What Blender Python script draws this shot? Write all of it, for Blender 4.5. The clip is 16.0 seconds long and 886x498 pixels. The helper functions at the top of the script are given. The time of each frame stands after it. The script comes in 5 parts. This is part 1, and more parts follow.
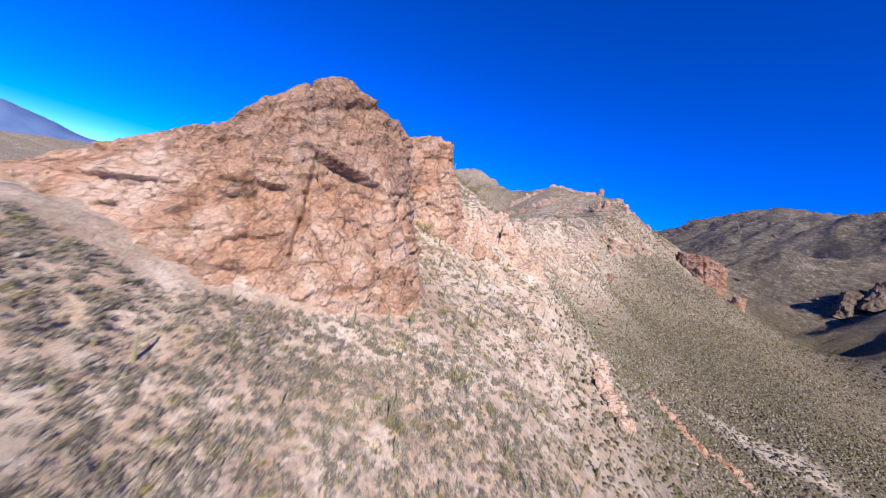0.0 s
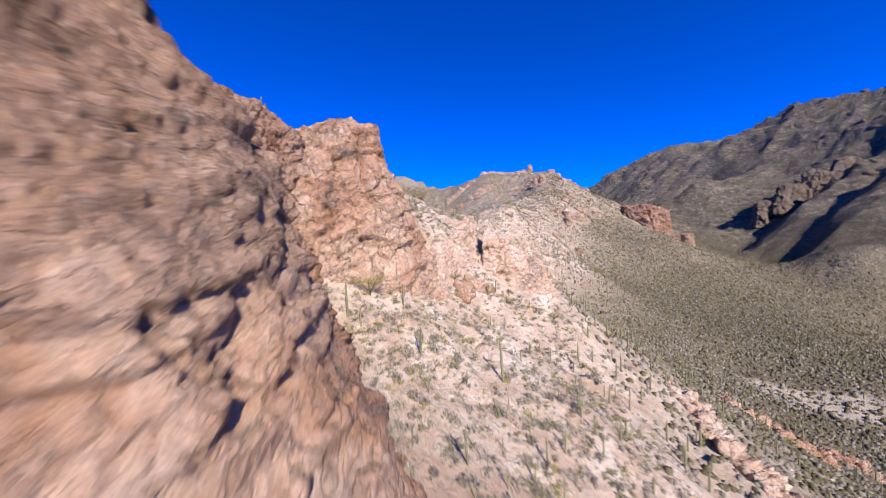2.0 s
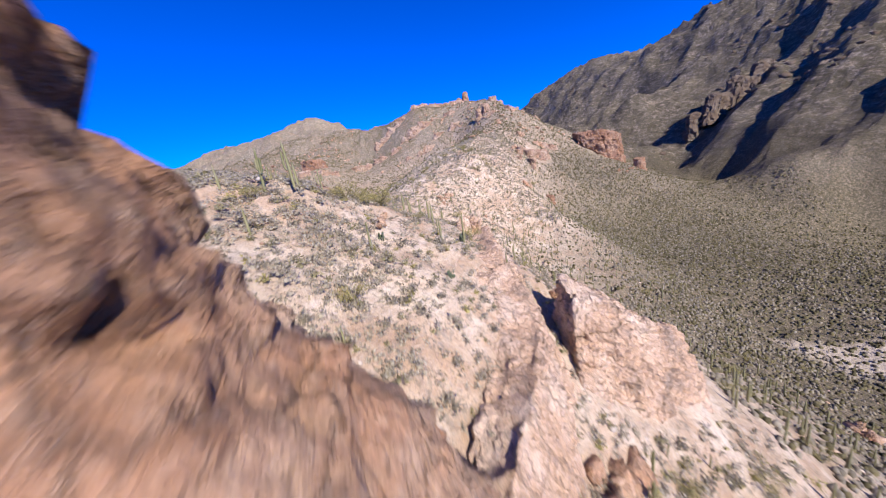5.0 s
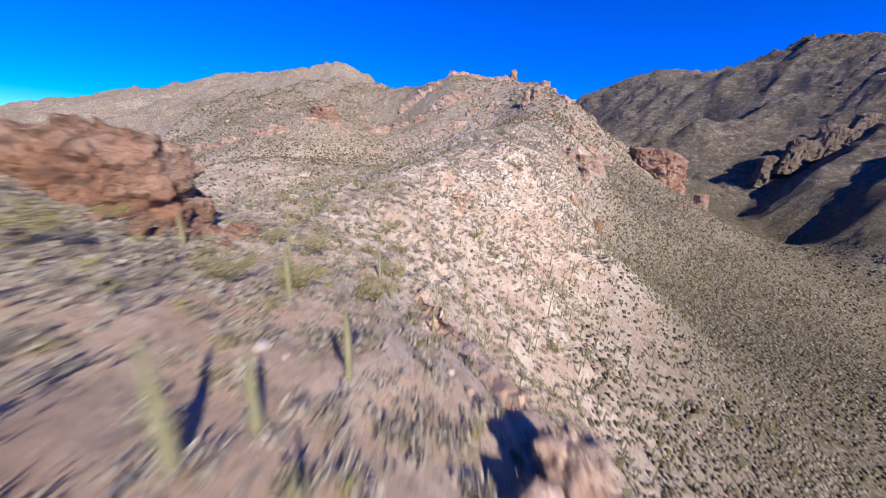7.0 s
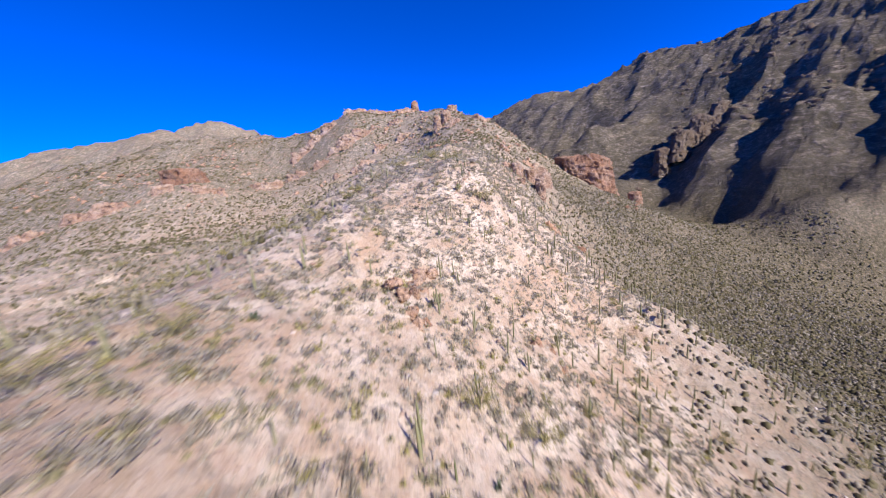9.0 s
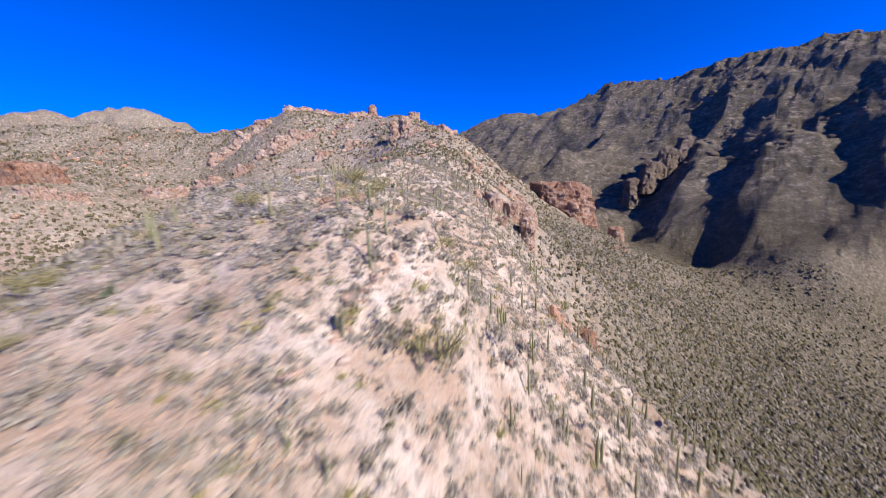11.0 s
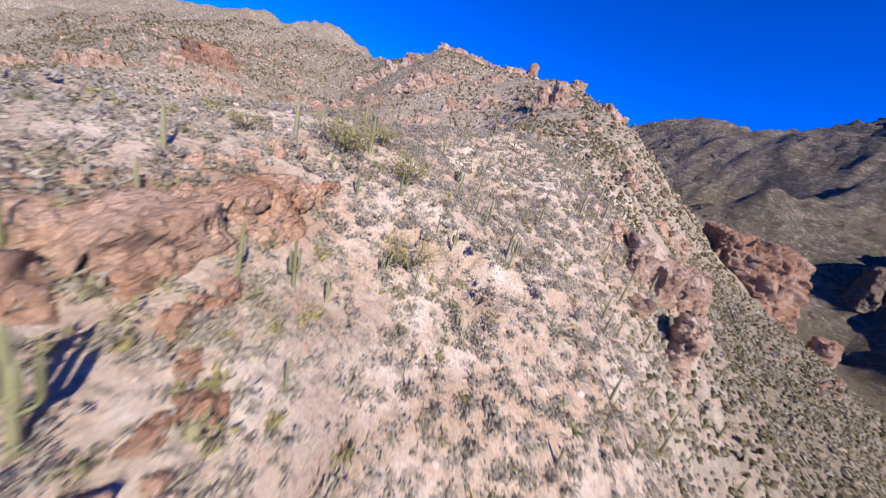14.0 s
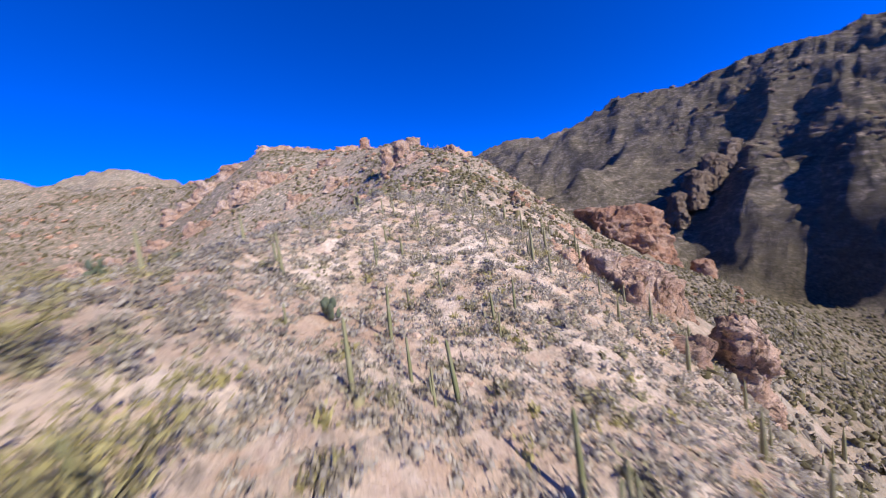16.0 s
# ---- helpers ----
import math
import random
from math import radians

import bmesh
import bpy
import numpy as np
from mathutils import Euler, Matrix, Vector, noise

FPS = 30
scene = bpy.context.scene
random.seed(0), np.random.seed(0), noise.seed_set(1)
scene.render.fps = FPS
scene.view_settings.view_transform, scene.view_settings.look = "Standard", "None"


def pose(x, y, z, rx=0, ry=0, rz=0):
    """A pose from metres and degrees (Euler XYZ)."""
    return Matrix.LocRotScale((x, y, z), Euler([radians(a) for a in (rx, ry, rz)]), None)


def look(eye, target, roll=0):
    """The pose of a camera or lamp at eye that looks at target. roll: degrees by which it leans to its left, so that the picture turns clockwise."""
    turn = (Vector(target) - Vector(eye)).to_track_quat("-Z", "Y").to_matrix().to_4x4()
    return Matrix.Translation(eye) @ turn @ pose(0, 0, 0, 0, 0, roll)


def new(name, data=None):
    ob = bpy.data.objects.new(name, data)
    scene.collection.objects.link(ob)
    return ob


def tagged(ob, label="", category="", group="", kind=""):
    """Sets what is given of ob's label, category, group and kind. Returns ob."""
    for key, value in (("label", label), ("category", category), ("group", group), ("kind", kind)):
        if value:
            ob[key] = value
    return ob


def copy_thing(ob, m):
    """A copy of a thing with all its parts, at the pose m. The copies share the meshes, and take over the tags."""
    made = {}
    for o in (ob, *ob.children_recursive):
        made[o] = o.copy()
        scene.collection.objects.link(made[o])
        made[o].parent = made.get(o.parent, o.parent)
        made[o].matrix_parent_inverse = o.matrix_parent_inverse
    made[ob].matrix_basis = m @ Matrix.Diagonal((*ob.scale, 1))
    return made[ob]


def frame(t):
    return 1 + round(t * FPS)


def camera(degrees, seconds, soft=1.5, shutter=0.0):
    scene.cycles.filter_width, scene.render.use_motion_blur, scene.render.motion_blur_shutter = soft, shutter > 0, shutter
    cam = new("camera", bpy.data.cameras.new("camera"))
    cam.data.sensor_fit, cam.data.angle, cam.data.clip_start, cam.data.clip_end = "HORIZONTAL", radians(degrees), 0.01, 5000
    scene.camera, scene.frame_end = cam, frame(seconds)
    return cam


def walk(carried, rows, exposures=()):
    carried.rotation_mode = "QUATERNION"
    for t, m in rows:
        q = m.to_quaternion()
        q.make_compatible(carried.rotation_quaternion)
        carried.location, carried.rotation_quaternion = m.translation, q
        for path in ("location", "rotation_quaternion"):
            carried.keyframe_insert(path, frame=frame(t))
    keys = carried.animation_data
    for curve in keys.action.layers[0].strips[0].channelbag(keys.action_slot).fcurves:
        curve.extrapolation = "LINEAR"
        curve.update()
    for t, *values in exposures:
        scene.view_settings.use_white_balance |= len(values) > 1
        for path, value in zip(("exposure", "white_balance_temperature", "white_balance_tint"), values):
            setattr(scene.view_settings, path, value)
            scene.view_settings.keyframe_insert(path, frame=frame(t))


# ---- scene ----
cam = camera(110.2, 16.0, 1.0, 0.5)
PATH = [
    (0, (4.388, -14.627, 100.71), (4.234, -12.639, 100.559), 13.6),
    (0.5, (2.734, -4.077, 101.305), (2.64, -2.082, 101.203), 10.4),
    (1, (0.987, 6.484, 102.396), (0.97, 8.483, 102.328), 6.7),
    (1.5, (-0.706, 17.041, 103.712), (-0.623, 19.039, 103.66), 2.4),
    (2, (-2.65, 27.586, 105.671), (-2.449, 29.575, 105.598), -2.2),
    (2.5, (-3.535, 37.964, 107.977), (-3.236, 39.937, 107.846), -6.2),
    (3, (-3.446, 48.19, 110.345), (-3.072, 50.143, 110.132), -9.1),
    (3.2, (-3.184, 52.242, 111.296), (-2.783, 54.186, 111.05), -10.0),
    (5.3, (-4.749, 87.752, 123.739), (-4.183, 89.591, 123.192), -8.7),
    (5.5, (-3.079, 92.161, 124.14), (-2.519, 93.995, 123.57), -7.4),
    (6, (1.411, 103.697, 124.57), (1.946, 105.524, 123.957), -3.0),
    (6.5, (5.714, 115.324, 124.576), (6.222, 117.152, 123.942), 1.3),
    (7, (9.847, 127.98, 123.953), (10.356, 129.811, 123.33), 3.7),
    (7.5, (13.405, 141.172, 123.343), (13.964, 143.0, 122.757), 3.4),
    (8, (16.855, 154.779, 122.792), (17.514, 156.59, 122.256), 0.9),
    (8.5, (20.23, 167.65, 122.474), (21.026, 169.423, 121.999), -2.6),
    (9, (25.187, 180.179, 122.23), (26.124, 181.899, 121.827), -6.3),
    (9.5, (29.978, 191.248, 123.043), (31.051, 192.903, 122.708), -8.9),
    (9.7, (32.362, 195.486, 123.388), (33.481, 197.115, 123.081), -9.4),
    (11.8, (67.098, 227.772, 131.493), (68.131, 229.422, 131.033), 4.5),
    (12, (68.715, 229.664, 131.919), (69.697, 231.332, 131.417), 6.6),
    (12.5, (72.115, 233.905, 132.866), (72.959, 235.616, 132.267), 11.6),
    (13, (75.245, 238.045, 133.466), (75.95, 239.798, 132.809), 15.4),
    (13.5, (77.866, 242.459, 133.73), (78.46, 244.251, 133.072), 17.0),
    (14, (80.004, 247.139, 133.876), (80.545, 248.97, 133.282), 15.7),
    (14.5, (81.755, 252.275, 133.99), (82.341, 254.129, 133.522), 11.6),
    (15, (83.29, 257.614, 134.093), (84.02, 259.448, 133.775), 5.4),
    (15.5, (84.826, 263.224, 134.325), (85.758, 264.983, 134.124), -1.5),
    (16, (86.9, 269.026, 134.929), (88.031, 270.669, 134.789), -7.7),
]
walk(cam, [(t, look(eye, target, roll)) for t, eye, target, roll in PATH], [(0.0, 0.46), (16.0, 0.46)])
# ---- world, sun, exposure ----
SUN_AZ, SUN_EL = radians(166.0), radians(35.0)
world = bpy.data.worlds.new("desert_sky")
scene.world = world
world.use_nodes = True
wn, wl = world.node_tree.nodes, world.node_tree.links
sky = wn.new("ShaderNodeTexSky")
sky.sky_type, sky.sun_disc = "NISHITA", False
sky.sun_elevation, sky.sun_rotation = SUN_EL, SUN_AZ
sky.altitude, sky.air_density, sky.dust_density, sky.ozone_density = 5000.0, 0.7, 0.0, 3.0
deep = wn.new("ShaderNodeHueSaturation")
deep.inputs["Saturation"].default_value = 1.5
wl.new(sky.outputs[0], deep.inputs["Color"])
tint = wn.new("ShaderNodeMix")
tint.data_type, tint.blend_type = "RGBA", "MULTIPLY"
tint.inputs[0].default_value, tint.inputs[7].default_value = 1.0, (0.45, 0.72, 1.55, 1.0)
wl.new(deep.outputs[0], tint.inputs[6])
wl.new(tint.outputs[2], wn["Background"].inputs["Color"])
wn["Background"].inputs["Strength"].default_value = 0.172
sun_data = bpy.data.lights.new("sun", "SUN")
sun_data.energy, sun_data.angle, sun_data.color = 5.4, radians(0.53), (1.0, 0.91, 0.785)
sun = new("sun", sun_data)
sun.matrix_world = look((0, 0, 400), (-math.sin(SUN_AZ) * math.cos(SUN_EL), -math.cos(SUN_AZ) * math.cos(SUN_EL), 400 - math.sin(SUN_EL)))

# ---- numeric noise ----


def lattice(ix, iy, iz, seed):
    h = (ix * 374761393 + iy * 668265263 + iz * 2147483647 + seed * 1274126177) & 0xFFFFFFFF
    h = ((h ^ (h >> 13)) * 1274126177) & 0xFFFFFFFF
    h = ((h ^ (h >> 16)) * 2246822519) & 0xFFFFFFFF
    return ((h ^ (h >> 15)) & 0xFFFFFF) / float(0xFFFFFF)


def vnoise(p, seed=0):
    """Smooth value noise, -1 to 1, at the points p (n, 3)."""
    i = np.floor(p).astype(np.int64)
    f = p - i
    f = f * f * f * (f * (f * 6 - 15) + 10)
    out = 0
    for dx in (0, 1):
        for dy in (0, 1):
            for dz in (0, 1):
                w = np.where(dx, f[:, 0], 1 - f[:, 0]) * np.where(dy, f[:, 1], 1 - f[:, 1]) * np.where(dz, f[:, 2], 1 - f[:, 2])
                out = out + w * lattice(i[:, 0] + dx, i[:, 1] + dy, i[:, 2] + dz, seed)
    return 2 * out - 1


def fbm(p, octaves=4, seed=0, gain=0.5):
    out, amp = 0, 1.0
    for n in range(octaves):
        out = out + amp * vnoise(p * 2.03 ** n + 17.3 * n, seed + n)
        amp *= gain
    return out


def ridged(p, octaves=4, seed=0, gain=0.5):
    out, amp = 0, 1.0
    for n in range(octaves):
        out = out + amp * (1 - 2 * np.abs(vnoise(p * 2.03 ** n + 11.7 * n, seed + n)))
        amp *= gain
    return out


def cells(p, seed=0):
    """Nearest and second nearest distance to scattered cell centres, and the nearest cell's own number."""
    i = np.floor(p).astype(np.int64)
    f1, f2, who = np.full(len(p), 9.0), np.full(len(p), 9.0), np.zeros(len(p))
    for dx in (-1, 0, 1):
        for dy in (-1, 0, 1):
            for dz in (-1, 0, 1):
                c = i + np.array([dx, dy, dz])
                q = np.stack([lattice(c[:, 0], c[:, 1], c[:, 2], seed + k) for k in (1, 2, 3)], 1) + c
                d = np.linalg.norm(q - p, axis=1)
                near = d < f1
                f2 = np.where(near, f1, np.minimum(f2, d))
                who = np.where(near, lattice(c[:, 0], c[:, 1], c[:, 2], seed + 4), who)
                f1 = np.where(near, d, f1)
    return f1, f2, who


def facets(p, seed=0):
    """Flat tilted faces: each cell a plane of its own, with a step at its border."""
    i = np.floor(p).astype(np.int64)
    best, who, off = np.full(len(p), 9.0), np.zeros(len(p)), np.zeros((len(p), 3))
    for dx in (-1, 0, 1):
        for dy in (-1, 0, 1):
            for dz in (-1, 0, 1):
                c = i + np.array([dx, dy, dz])
                q = np.stack([lattice(c[:, 0], c[:, 1], c[:, 2], seed + k) for k in (1, 2, 3)], 1) + c
                d = np.linalg.norm(q - p, axis=1)
                near = d < best
                who = np.where(near, lattice(c[:, 0], c[:, 1], c[:, 2], seed + 4), who)
                off = np.where(near[:, None], p - q, off)
                best = np.where(near, d, best)
    slope = np.stack([(who * k) % 1 - 0.5 for k in (17.3, 53.7, 101.9)], 1)
    return 0.6 * (who - 0.5) + 1.3 * (off * slope).sum(1)


def flat(x, y):
    return np.stack([np.ravel(x), np.ravel(y), np.zeros(np.size(x))], 1).astype(float)


def smooth(a, b, v):
    t = np.clip((v - a) / (b - a), 0, 1)
    return t * t * (3 - 2 * t)


# ---- the lie of the land: break lines in metres ----
CREST = [(-16, 103, 117), (-25, 104, 119), (-9, 105, 113.5), (-12.7, 117.6, 121), (-9.3, 135.8, 122.4), (-20.5, 124.5, 125.6), (-29.2, 145.5, 126.5), (-18, 138, 126), (-16.5, 149, 123), (-5.6, 152.1, 115.6), (-4.4, 118.1, 116.8), (3.5, 113.4, 111.1), (9.3, 119, 112), (12.2, 129, 111.6), (15.4, 139.3, 110.4), (14.3, 151.4, 108.6), (13.4, 161.7, 107.4), (21.1, 132.2, 106.2), (23, 141.3, 104), (-3.1, 169.1, 113.2), (7.8, 187.1, 109.9), (19.6, 211.1, 111.5), (34, 233.5, 116.6), (52.1, 237.8, 119.1), (65.8, 242, 126.6), (64, 250.3, 127), (67.1, 260, 128.2), (71.7, 266.6, 128.7), (77.1, 278.2, 132), (82.3, 288.8, 133.9), (95.7, 304.8, 136.9), (112.5, 311.9, 138.2), (144.6, 331.6, 144.4), (181.9, 364.1, 156.4), (194.9, 402.1, 172.9), (213.8, 416.1, 161.6), (195.9, 442.6, 189.2)]
HIGH_RIDGE = [(192.9, 482.7, 194.7), (196.8, 522.8, 200.2), (157.3, 514.3, 201.4), (123.7, 511.8, 200.4), (114.9, 496.1, 187.2), (142.6, 471.4, 180.2), (94, 545.9, 193.3), (157.2, 590.9, 171), (58.2, 604.9, 191.1), (50.8, 748.6, 216.5), (17.9, 800.7, 234.3), (-12.5, 950.2, 284.4), (-120.9, 897.2, 234.5), (-237.1, 826.5, 203.6), (-330.3, 775.6, 165.9), (-457.9, 716.6, 104.8), (37.4, 901.4, 244.6), (-12.6, 1050.7, 247.1)]
BOWL = [(-31.7, 217.1, 102.8), (-10.9, 241.6, 102.9), (9.8, 278.9, 107), (-41.4, 345.3, 111.3), (-23.4, 395.1, 107.8), (8.7, 426.5, 112.5), (22.6, 479.6, 131.3), (-14, 444.6, 120.6), (-19.8, 474, 141.1), (66.4, 528.9, 161.3), (61.3, 326.5, 118.9), (88.3, 378.1, 125.2), (128, 420.4, 144.7), (-117.9, 418.4, 93.3), (-198.4, 501.9, 89.8)]
EAST_SLOPE = [(16.1, 63, 79.2), (-0.1, 60.4, 85.1), (11.4, 42.1, 77.1), (-1.9, 41.7, 82.3), (-6.7, 33.7, 80.8), (-14.3, 25, 81.4), (-22.8, 19.4, 84.2), (25.8, 51.1, 70.2), (49.2, 65.5, 63.3), (19.9, 67.9, 79.6), (39, 81.1, 73.6), (11.9, 90.1, 88), (-1.5, 82.7, 94.3), (17.7, 85.1, 83.8), (38.5, 105.9, 87.4), (30.6, 116.2, 95.1), (32.7, 144.2, 91), (25.9, 161.6, 96.5), (93.3, 167.2, 63.2), (116.3, 154.7, 51.3), (86.6, 204, 80.2), (38.7, 190, 95.8), (48.4, 205.7, 97.7), (64.1, 211.7, 92.4), (82.2, 221, 91.9)]
NORTH_SLOPE = [(72.8, 250.4, 123.4), (75.1, 255.8, 124.5), (76.6, 261.6, 125.4), (70.7, 240.6, 125.7), (74.5, 244.6, 122.8), (76.8, 239.9, 115.2), (97.6, 210.3, 85.9), (53.7, 226, 111.8), (70.8, 226.6, 104.8), (123.8, 260.7, 95.5), (139.4, 251.8, 79.5), (82.9, 260, 120.9), (94.8, 257.4, 114.7), (82.8, 268.9, 125.3), (103.6, 264.8, 118.2), (97.4, 269.5, 122.5), (96.1, 291.4, 129.4), (112.1, 287.3, 127.3), (122.7, 311, 135.9), (121.2, 278.3, 118.3), (153.1, 266.5, 95.6), (178.5, 290.4, 99), (182, 339.8, 133.2), (208.4, 328.9, 113.9), (212.5, 297.1, 95.4), (239.7, 302.9, 95.1), (260, 306.9, 92.9), (277.8, 331.9, 94.2), (258.7, 402.6, 142.5), (283.4, 355, 104.7), (159.2, 244.9, 69.4)]
VALLEY = [(100.8, 39.6, 34.6), (61.6, 10, 44.7), (137, 131, 40.3), (157.2, 117.4, 40.9), (171.3, 142.6, 44), (210.2, 205.3, 44.2), (240.1, 211.5, 44), (190.3, 209.4, 48.4), (169.4, 250, 67.2), (210.2, 259.4, 70.9), (200.2, 268.9, 83.7), (306.2, 231.1, 56.9), (330, 293.6, 67.8), (349.6, 287.6, 65.9), (260.9, 119.7, 35.2), (339.7, 200.3, 47), (120.9, -79.8, 19.8), (383.1, 351.7, 76.5), (417.2, 443.7, 92.6), (495.6, 564.3, 108.9)]
SOUTH = [(2.6, 2.2, 71), (22.2, -18.7, 60.6), (-17.9, 3.6, 79.8), (-10.8, 16.2, 79.6), (-27.9, 6.6, 84.6), (-38.9, 9.7, 90), (-47.7, -11, 88.2), (-27.9, -58.3, 70.2), (-41.1, 46, 97.9), (-57.5, 23.7, 92.5), (-41.7, 85.3, 109.3), (-66.6, 110.2, 110.9), (-28, 112.9, 114.6), (-39, 133.2, 120.4), (-28.8, 66.9, 100.2), (-16.6, 60.2, 93.6), (-12.7, 71.3, 93.3), (-108, 21.5, 80.9), (-116.1, 111.3, 91.2), (-57.3, 160.5, 103.3), (-110, 218.5, 92.4), (-218.8, 40.4, 52.9), (-233.9, 248.6, 49.4), (-199, -149.5, 38.9)]
FAR_SIDE = [(338.5, 226.6, 83.5), (368.8, 251.9, 85), (376.4, 307.1, 87.7), (386.3, 386.3, 105.7), (446, 302.9, 124.2), (440.3, 480.1, 155.9), (481.8, 382.9, 125.8), (566.5, 344.1, 180.5), (554.1, 647.6, 190.5), (593, 749.2, 236.6), (670.6, 539.5, 270.7), (695.7, 415.3, 271.9), (620, 209.2, 228.5), (480.4, 165.5, 140.1), (421.2, 61.4, 83.1), (600.8, 2.8, 212.6), (631.7, 909.7, 265.7), (781.1, 875.4, 338.1), (793.3, 715.5, 297.1), (786.5, 580.4, 328.6), (829.7, 479.9, 313.9), (814.4, 366.6, 327.1), (841.7, 269.2, 314.2), (802.4, 108.9, 296.9), (760.7, -96.9, 257.2)]
RIM = [(-1200, 300, 40), (-1000, 900, 90), (-300, 1400, 210), (300, 1500, 150), (800, 1300, 260), (1200, 800, 260), (1200, 200, 240), (1000, -400, 150), (300, -600, 10), (-500, -600, 10), (200, 950, 190), (420, 900, 150), (330, 620, 135), (300, 500, 140), (520, 900, 190)]
KNOTS = np.array(CREST + HIGH_RIDGE + BOWL + EAST_SLOPE + NORTH_SLOPE + VALLEY + SOUTH + FAR_SIDE + RIM, float)


def bend(d2):
    return d2 * np.log(d2 + 1e-9) * 0.5


def spline(knots, stiff):
    """Weights of a thin sheet bent over the knots."""
    xy, n = knots[:, :2] / 100, len(knots)
    d2 = ((xy[:, None] - xy[None]) ** 2).sum(-1)
    a = np.zeros((n + 3, n + 3))
    a[:n, :n] = bend(d2) + stiff * np.eye(n)
    a[:n, n], a[:n, n + 1 :] = 1, xy
    a[n, :n], a[n + 1 :, :n] = 1, xy.T
    return np.linalg.solve(a, np.r_[knots[:, 2], 0, 0, 0])


SHEET = spline(KNOTS, 0.002)


def lie(x, y):
    """The smooth height of the land."""
    x, y = np.ravel(x).astype(float), np.ravel(y).astype(float)
    far = np.hypot(x - 100, y - 250)
    s = np.minimum(1.0, 1300 / np.maximum(far, 1))
    u, v = 100 + (x - 100) * s, 250 + (y - 250) * s
    out = SHEET[-3] + SHEET[-2] * u / 100 + SHEET[-1] * v / 100
    for (kx, ky, _), w in zip(KNOTS, SHEET):
        out = out + w * bend(((u - kx) ** 2 + (v - ky) ** 2) / 1e4)
    fall = smooth(1300, 2600, far)
    return out * (1 - fall) + fall * 10.0


SPURS = [((372, 338), (720, 352), 13), ((336, 272), (680, 296), 13), ((322, 214), (660, 222), 13), ((330, 130), (680, 120), 15), ((420, 480), (640, 470), 12), ((440, 600), (700, 640), 14)]


def spur_rise(x, y):
    """Spurs of the far mountainside: gentle on the south, steep on the north."""
    out = np.zeros(len(x))
    for (x0, y0), (x1, y1), rise in SPURS:
        length = math.dist((x0, y0), (x1, y1))
        ux, uy = (x1 - x0) / length, (y1 - y0) / length
        wob = 14 * fbm(flat(x, y) / 60.0, 3, 57)
        s = ((x - x0) * ux + (y - y0) * uy) / length
        d = -(x - x0) * uy + (y - y0) * ux + wob
        shape = np.where(d < 0, np.exp(np.minimum(d, 0) / 48), np.maximum(0, 1 - d / 20)) - 0.3 * np.exp(-(((d - 34) / 16) ** 2))
        out += rise * shape * smooth(-0.05, 0.15, s) * (1 - smooth(0.7, 1.0, s))
    return out


def height(x, y):
    """The land with its swells, gullies and ledges."""
    z, p = lie(x, y), flat(x, y)
    x, y = p[:, 0], p[:, 1]
    away = smooth(60, 420, np.hypot(np.maximum(np.abs(x - 60) - 110, 0), np.maximum(np.abs(y - 150) - 190, 0)))
    floor = 1 - smooth(40, 75, z) * 1.0
    z = z + away * (1 - 0.8 * floor) * (11 * (ridged(p / 140.0, 5, 31) - 0.25) + 4.5 * ridged(p / 34.0, 4, 37, 0.6)) * (1 - smooth(1500, 2500, np.hypot(x, y)))
    z = z + spur_rise(x, y) * smooth(300, 350, x)
    z = z + 3.8 * ridged(p / 24.0, 3, 41, 0.6) * smooth(215, 300, z) * smooth(250, 500, x) * (1 - smooth(1000, 1400, x))
    near = 1 - away
    rough = 1 - 0.6 * floor
    z = z + near * rough * (0.9 * fbm(p / 17.0, 3, 5) + 0.45 * ridged(p / 5.5, 3, 9))
    ledge = np.maximum(0, vnoise(p / 9.0, 77)) ** 2 * 1.6
    return z + near * rough * ledge * np.sign(vnoise(p / 2.7, 78))

# ---- materials ----


